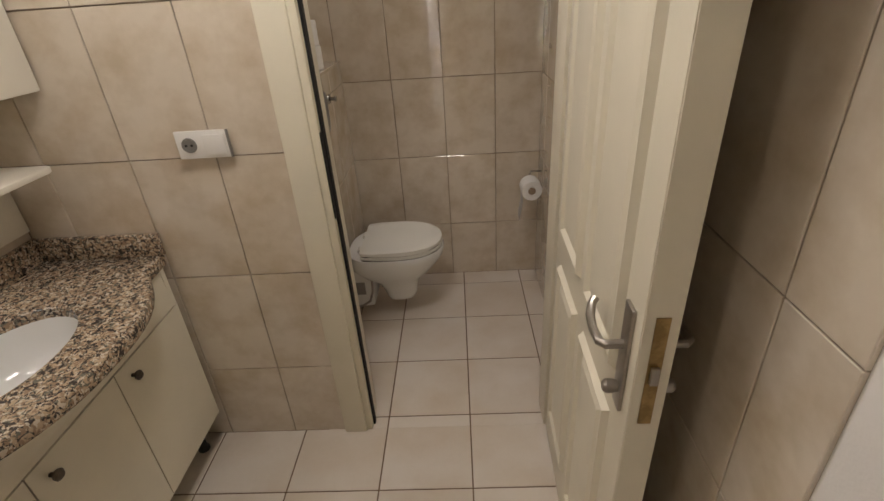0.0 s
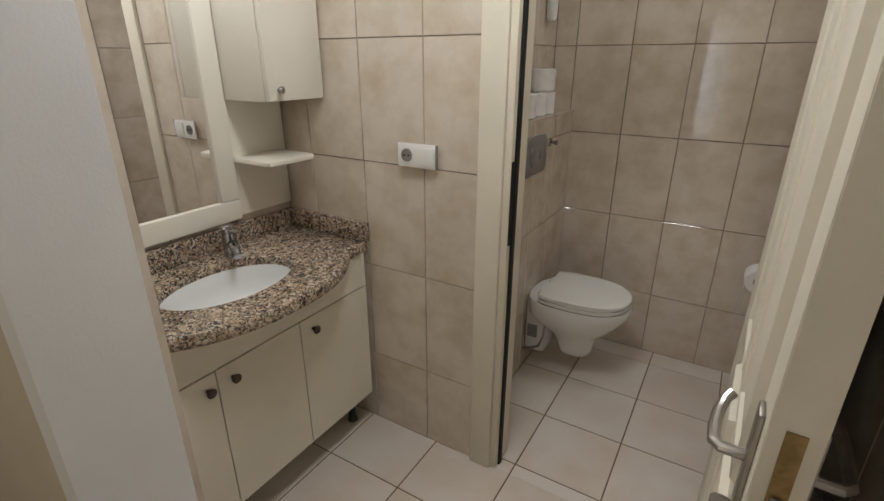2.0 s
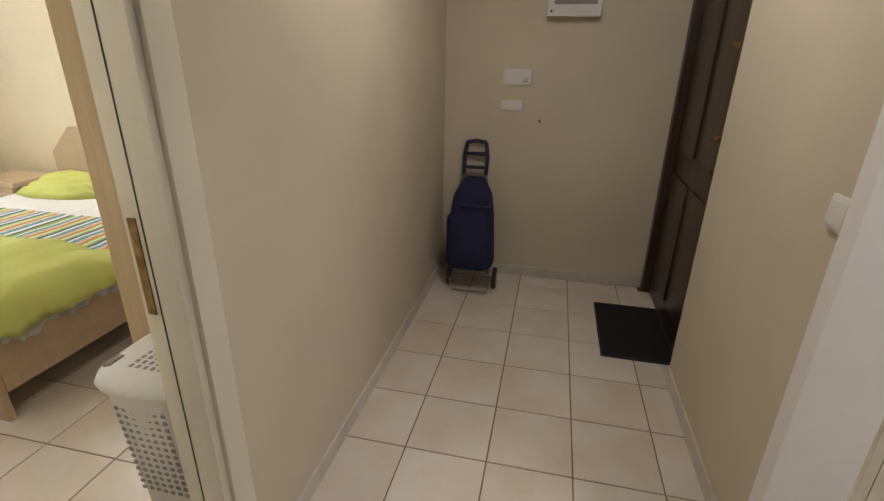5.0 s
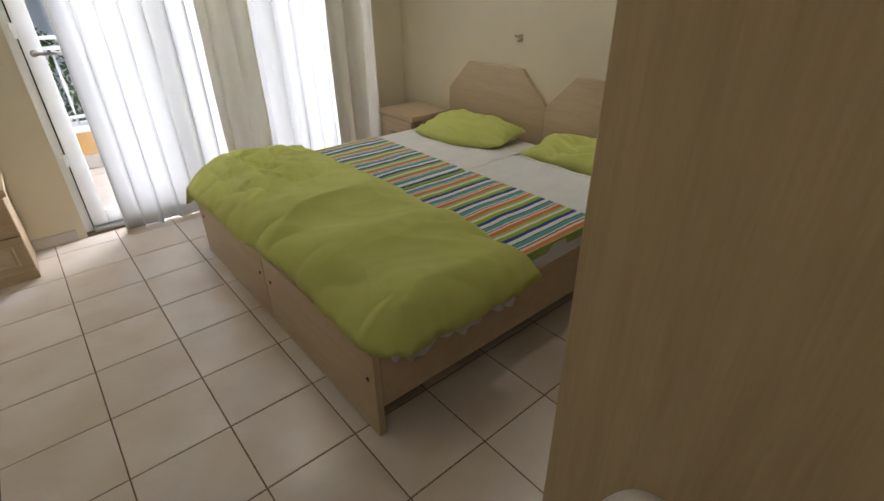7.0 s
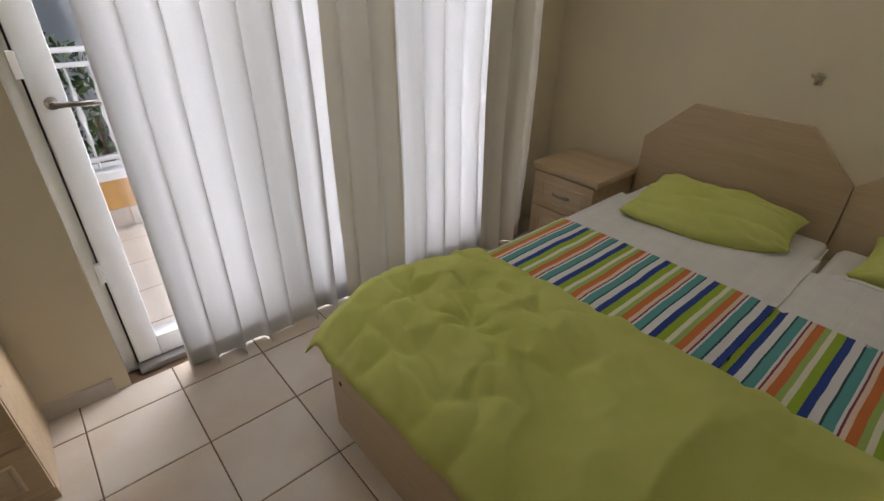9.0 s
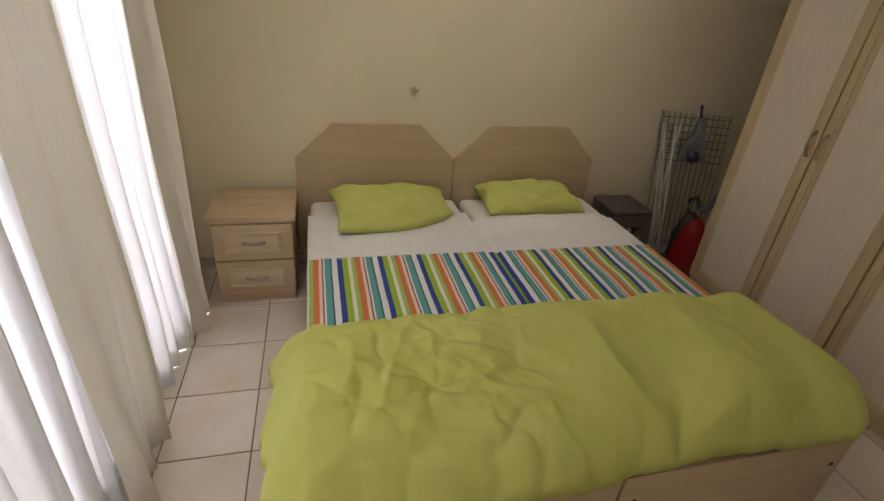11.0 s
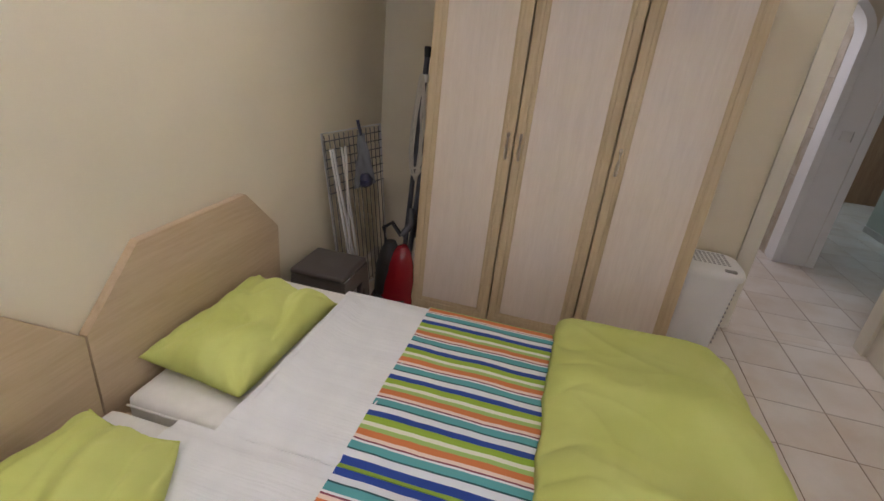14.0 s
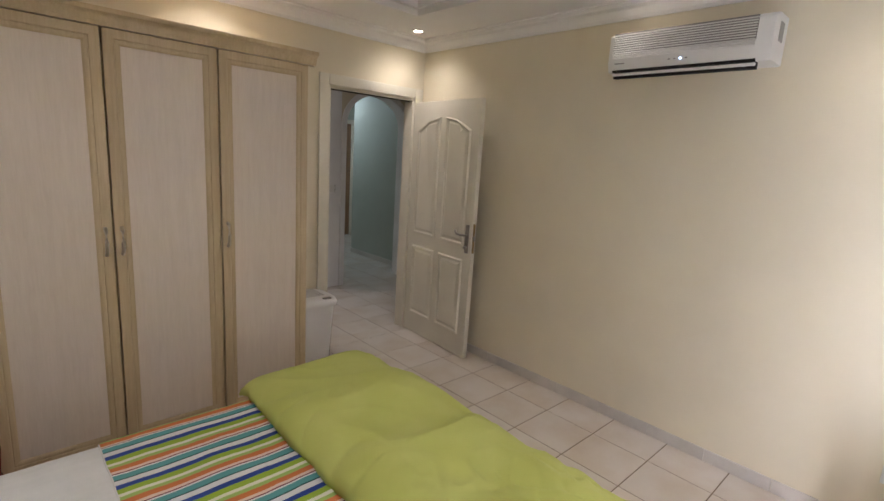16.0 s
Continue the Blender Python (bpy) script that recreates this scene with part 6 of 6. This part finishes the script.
part("carry_handle", tube(bmesh.new(), [(-2.15, -3.72, 0.44), (-2.17, -3.72, 0.53), (-2.12, -3.72, 0.57), (-2.06, -3.72, 0.5)], 0.013), BLACKPLASTIC, vc)
part("black_shell", lathe(bmesh.new(), [(0.07, 0.1), (0.085, 0.14), (0.08, 0.3), (0.055, 0.4), (0.03, 0.45)], (-2.125, -3.71, 0), 24), BLACKPLASTIC, vc)
hose = [(-2.06, -3.72, 0.5), (-2.02, -3.68, 0.56), (-2.045, -3.62, 0.62), (-2.04, -3.55, 0.52), (-2.05, -3.5, 0.42), (-2.045, -3.46, 0.55), (-2.045, -3.42, 0.9), (-2.03, -3.36, 1.25)]
pts = []
for i in range(len(hose) - 1):
    p, q = Vector(hose[i]), Vector(hose[i + 1])
    pts += [p.lerp(q, k / 6) for k in range(6)]
part("hose", tube(bmesh.new(), pts, 0.02, 12), HOSE, vc)
part("suction_tube", tube(bmesh.new(), [(-2.05, -3.58, 0.3), (-2.045, -3.46, 0.9), (-2.03, -3.34, 1.5)], 0.016, 12), HOSE, vc)
part("second_tube", tube(bmesh.new(), [(-2.1, -3.52, 0.32), (-2.085, -3.4, 1.46)], 0.015, 12), HOSE, vc)
part("second_cap", lathe(bmesh.new(), [(0.018, 0), (0.02, 0.05), (0.016, 0.055)], (-2.085, -3.4, 1.45), 14), BLACKPLASTIC, vc)
part("tube_cap", lathe(bmesh.new(), [(0.02, 0), (0.021, 0.05), (0.017, 0.055)], (-2.03, -3.34, 1.49), 14), BLACKPLASTIC, vc)
vc.matrix_basis = Matrix.Translation((0.045, 0, 0)) @ vc.matrix_basis
cb = thing("coiled_cable", (-2.03, -3.5, 0.9), "ivory extension cable coiled over the vacuum tube", "cable")
pts = []
for i in range(133):
    a = math.tau * i / 22
    pts.append((-2.075 + (0.014 + 0.056 * (0.5 - 0.5 * math.sin(a)) * (0.6 + 0.4 * math.sin(i * 0.13))) * math.cos(a) + 0.008 * math.sin(i * 0.11), -3.5 + 0.012 * math.sin(i * 0.7), 1.07 + (0.26 + 0.045 * math.sin(i * 0.17)) * math.sin(a)))
part("coil", tube(bmesh.new(), pts, 0.005, 7), CABLE, cb)
part("plug_block", B(-2.1, -2.06, -3.46, -3.41, 1.32, 1.36, bevel=0.006), WHITEPLASTIC, cb)
part("lead", tube(bmesh.new(), [(-2.08, -3.435, 1.33), (-2.075, -3.48, 1.15), (-2.075, -3.44, 1.02)], 0.005, 7), CABLE, cb)
cb.matrix_basis = Matrix.Translation((0.045, 0, 0)) @ cb.matrix_basis

# ---- bedroom: wall and ceiling fittings ----
wh = thing("wall_hook", (-2.44, -5.568, 1.1), "small brass double hook on the cream wall", "hook")
part("hook_plate", B(-2.439, -2.433, -5.585, -5.552, 1.075, 1.125, bevel=0.003), PALEBRASS, wh)
for s in (-1, 1):
    part("prong", tube(bmesh.new(), [(-2.434, -5.568, 1.11), (-2.415, -5.568 + s * 0.018, 1.108), (-2.405, -5.568 + s * 0.026, 1.118)], 0.006, 8), PALEBRASS, wh)
part("pin", tube(bmesh.new(), [(-2.434, -5.568, 1.09), (-2.41, -5.568, 1.082), (-2.405, -5.568, 1.09)], 0.006, 8), PALEBRASS, wh)

ac = thing("air_conditioner", (0.93, -5.2, 2.1), "white wall-mounted split air conditioner with louvred front", "air conditioner")
AY0, AY1 = -5.63, -4.84
prof = [(0.929, 2.0900), (0.8, 2.0900), (0.745, 2.0900), (0.73, 2.1360), (0.732, 2.2740), (0.75, 2.2878), (0.79, 2.3034), (0.929, 2.3062)]
part("casing", prism(bmesh.new(), [(x, z) for x, z in prof], "Y", AY0, AY1, 0.012), WHITEPLASTIC, ac)
for i in range(11):
    z = 2.1590 + i * 0.0115
    part("grille_slat", B(0.722, 0.732, AY0 + 0.07, AY1 - 0.03, z, z + 0.0055, bevel=0.0015, segments=1), WHITEPLASTIC, ac)
part("grille_back", B(0.7285, 0.7315, AY0 + 0.068, AY1 - 0.028, 2.1820, 2.2878), GREYPLASTIC, ac)
# Black bar colours in the shade of the air outlet.
part("outlet_gap", B(0.739, 0.75, AY0 + 0.06, AY1 - 0.03, 2.0882, 2.1010), BLACK, ac)
part("flap", B(0.742, 0.76, AY0 + 0.06, AY1 - 0.03, 2.0716, 2.0845, bevel=0.003), WHITEPLASTIC, ac)
# Black block stands for the shade under the casing, behind the flap.
part("vent_gap", B(0.76, 0.79, AY0 + 0.06, AY1 - 0.03, 2.0601, 2.0900), BLACK, ac)
for i in range(4):
    part("indicator", B(0.7265, 0.731, -5.27 + i * 0.028, -5.26 + i * 0.028, 2.1286, 2.1342), LED if i == 1 else GREYPLASTIC, ac)
part("side_slot", B(0.8, 0.86, AY0 - 0.002, AY0 + 0.004, 2.1820, 2.2648), GREYPLASTIC, ac)
part("maker_mark", B(0.7275, 0.731, AY1 - 0.1, AY1 - 0.045, 2.1286, 2.1351), GREYPLASTIC, ac)


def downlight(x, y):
    d = thing("ceiling_spot", (x, y, 2.49), "small lit recessed ceiling spotlight, most of the set added", "spotlight", "ceiling spots")
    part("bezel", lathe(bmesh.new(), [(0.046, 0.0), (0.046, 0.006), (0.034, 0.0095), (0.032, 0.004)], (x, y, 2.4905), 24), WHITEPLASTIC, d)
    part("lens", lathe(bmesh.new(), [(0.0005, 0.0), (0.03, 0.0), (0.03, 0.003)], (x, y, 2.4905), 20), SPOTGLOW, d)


# Every entry gets a glowing fitting, the four added fill spots too.
for sx, sy, power in SPOTS_AND_FILLS:
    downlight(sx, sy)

# ---- tiles ----
CACHE = {}


def tile_mesh(w, h, t, mat, bevel):
    key = (round(w, 3), round(h, 3), mat.name)
    if key not in CACHE:
        bm = bmesh.new()
        w, h = key[0], key[1]
        b = min(bevel, w / 4, h / 4)
        lo = [bm.verts.new(p) for p in ((-w / 2, -h / 2, -t), (w / 2, -h / 2, -t), (w / 2, h / 2, -t), (-w / 2, h / 2, -t))]
        mid = [bm.verts.new((v.co.x, v.co.y, -b)) for v in lo]
        hi = [bm.verts.new((v.co.x - math.copysign(b, v.co.x), v.co.y - math.copysign(b, v.co.y), 0)) for v in lo]
        for a, c in ((lo, mid), (mid, hi)):
            for k in range(4):
                bm.faces.new((a[k], a[(k + 1) % 4], c[(k + 1) % 4], c[k]))
        bm.faces.new(hi)
        CACHE[key] = finish("tile", bm, mat, smooth=False)
    return CACHE[key]


def lay(parent, rects, du, dv, ou, ov, gap, mat, place, t=0.008, bevel=0.0015, name="tile"):
    """Cover rectangles (u0, u1, v0, v1) with tiles on a grid through (ou, ov). place(u, v) gives the pose."""
    for u0, u1, v0, v1 in rects:
        i = math.floor((u0 - ou) / du)
        while ou + i * du < u1 - 0.004:
            a, b = max(u0, ou + i * du + gap / 2), min(u1, ou + (i + 1) * du - gap / 2)
            j = math.floor((v0 - ov) / dv)
            while ov + j * dv < v1 - 0.004:
                c, d = max(v0, ov + j * dv + gap / 2), min(v1, ov + (j + 1) * dv - gap / 2)
                if b - a > 0.006 and d - c > 0.006:
                    ob = new(name, tile_mesh(b - a, d - c, t, mat, bevel))
                    ob.parent = parent
                    ob.matrix_basis = place((a + b) / 2, (c + d) / 2)
                j += 1
            i += 1


floor = structure("floor", B(-2.85, 3.5, -7.1, 1.6, -0.16, -0.0022), GROUT, "pale beige ceramic tile floor with brown joints")
flat = lambda u, v: Matrix.Translation((u, v, 0))
lay(floor, [(-1.05, 0.765, -1.36, SOCKET), (-0.237, 0.765, SOCKET, BACK), (HALL_W, 3.3, HALL_S, HALL_N), (-0.385, 0.785, HALL_N, -1.36), (-2.43, -1.42, HALL_N, -1.38),
            (1.1, 1.98, HALL_N, -1.36), (1.0, 2.22, -1.36, 0.05), (1.0, 3.3, 0.05, 1.5)], T, T, 0, 0, 0.005, FLOORTILE, flat)
lay(floor, [(-2.44, 0.93, -6.9, -3.03), (DX0, DX1, -3.03, HALL_S)], T, T, 0, -0.085, 0.005, FLOORTILE, flat)
lay(bal, [(-3.2, 1.6, -8.55, -7.1)], T, T, 0, 0, 0.006, BALCONYTILE, lambda u, v: Matrix.Translation((u, v, -0.028)))

TW, TH, TZ = 0.262, 0.407, 0.334
up = Matrix.Rotation(radians(90), 4, "X")
yneg = lambda y: (lambda u, v: Matrix.Translation((u, y, v)) @ up)
xpos = lambda x: (lambda u, v: Matrix.Translation((x, u, v)) @ Matrix.Rotation(radians(90), 4, "Z") @ up)
xneg = lambda x: (lambda u, v: Matrix.Translation((x, u, v)) @ Matrix.Rotation(radians(-90), 4, "Z") @ up)
walls = {o.name: o for o in bpy.data.objects}
ZT = 2.42
lay(walls["wall_socket"], [(BATH_W, -0.1, 0, ZT), (0.7, BATH_E, 0, ZT), (-0.1, 0.7, 2.05, ZT)], TW, TH, -0.376, TZ, 0.003, WALLTILE, yneg(SOCKET), t=0.012)
lay(walls["wall_toilet_back"], [(-0.36, BATH_E, 0, ZT)], TW, TH, 0.27, TZ, 0.003, WALLTILE, yneg(BACK), t=0.012)
lay(walls["wall_cistern"], [(-0.28, BACK, 0, 1.243)], TW, TH, BACK, TZ, 0.003, WALLTILE, xpos(-0.238), t=0.012)
lay(walls["wall_cistern"], [(-0.28, BACK, 1.256, ZT)], TW, TH, BACK, TZ, 0.003, WALLTILE, xpos(-0.36), t=0.012)
lay(walls["wall_cistern"], [(-0.372, -0.235, -0.28, BACK)], 0.2, TW, -0.372, BACK, 0.003, WALLTILE, lambda u, v: Matrix.Translation((u, v, 1.255)), t=0.012)
lay(walls["wall_mirror"], [(-1.325, SOCKET, 0, ZT)], TW, TH, SOCKET, TZ, 0.003, WALLTILE, xpos(BATH_W), t=0.012)
lay(walls["wall_washroom_east"], [(-1.345, SOCKET, 0, ZT), (-0.28, BACK, 0, ZT)], TW, TH, -1.2, TZ, 0.003, WALLTILE, xneg(BATH_E), t=0.012)
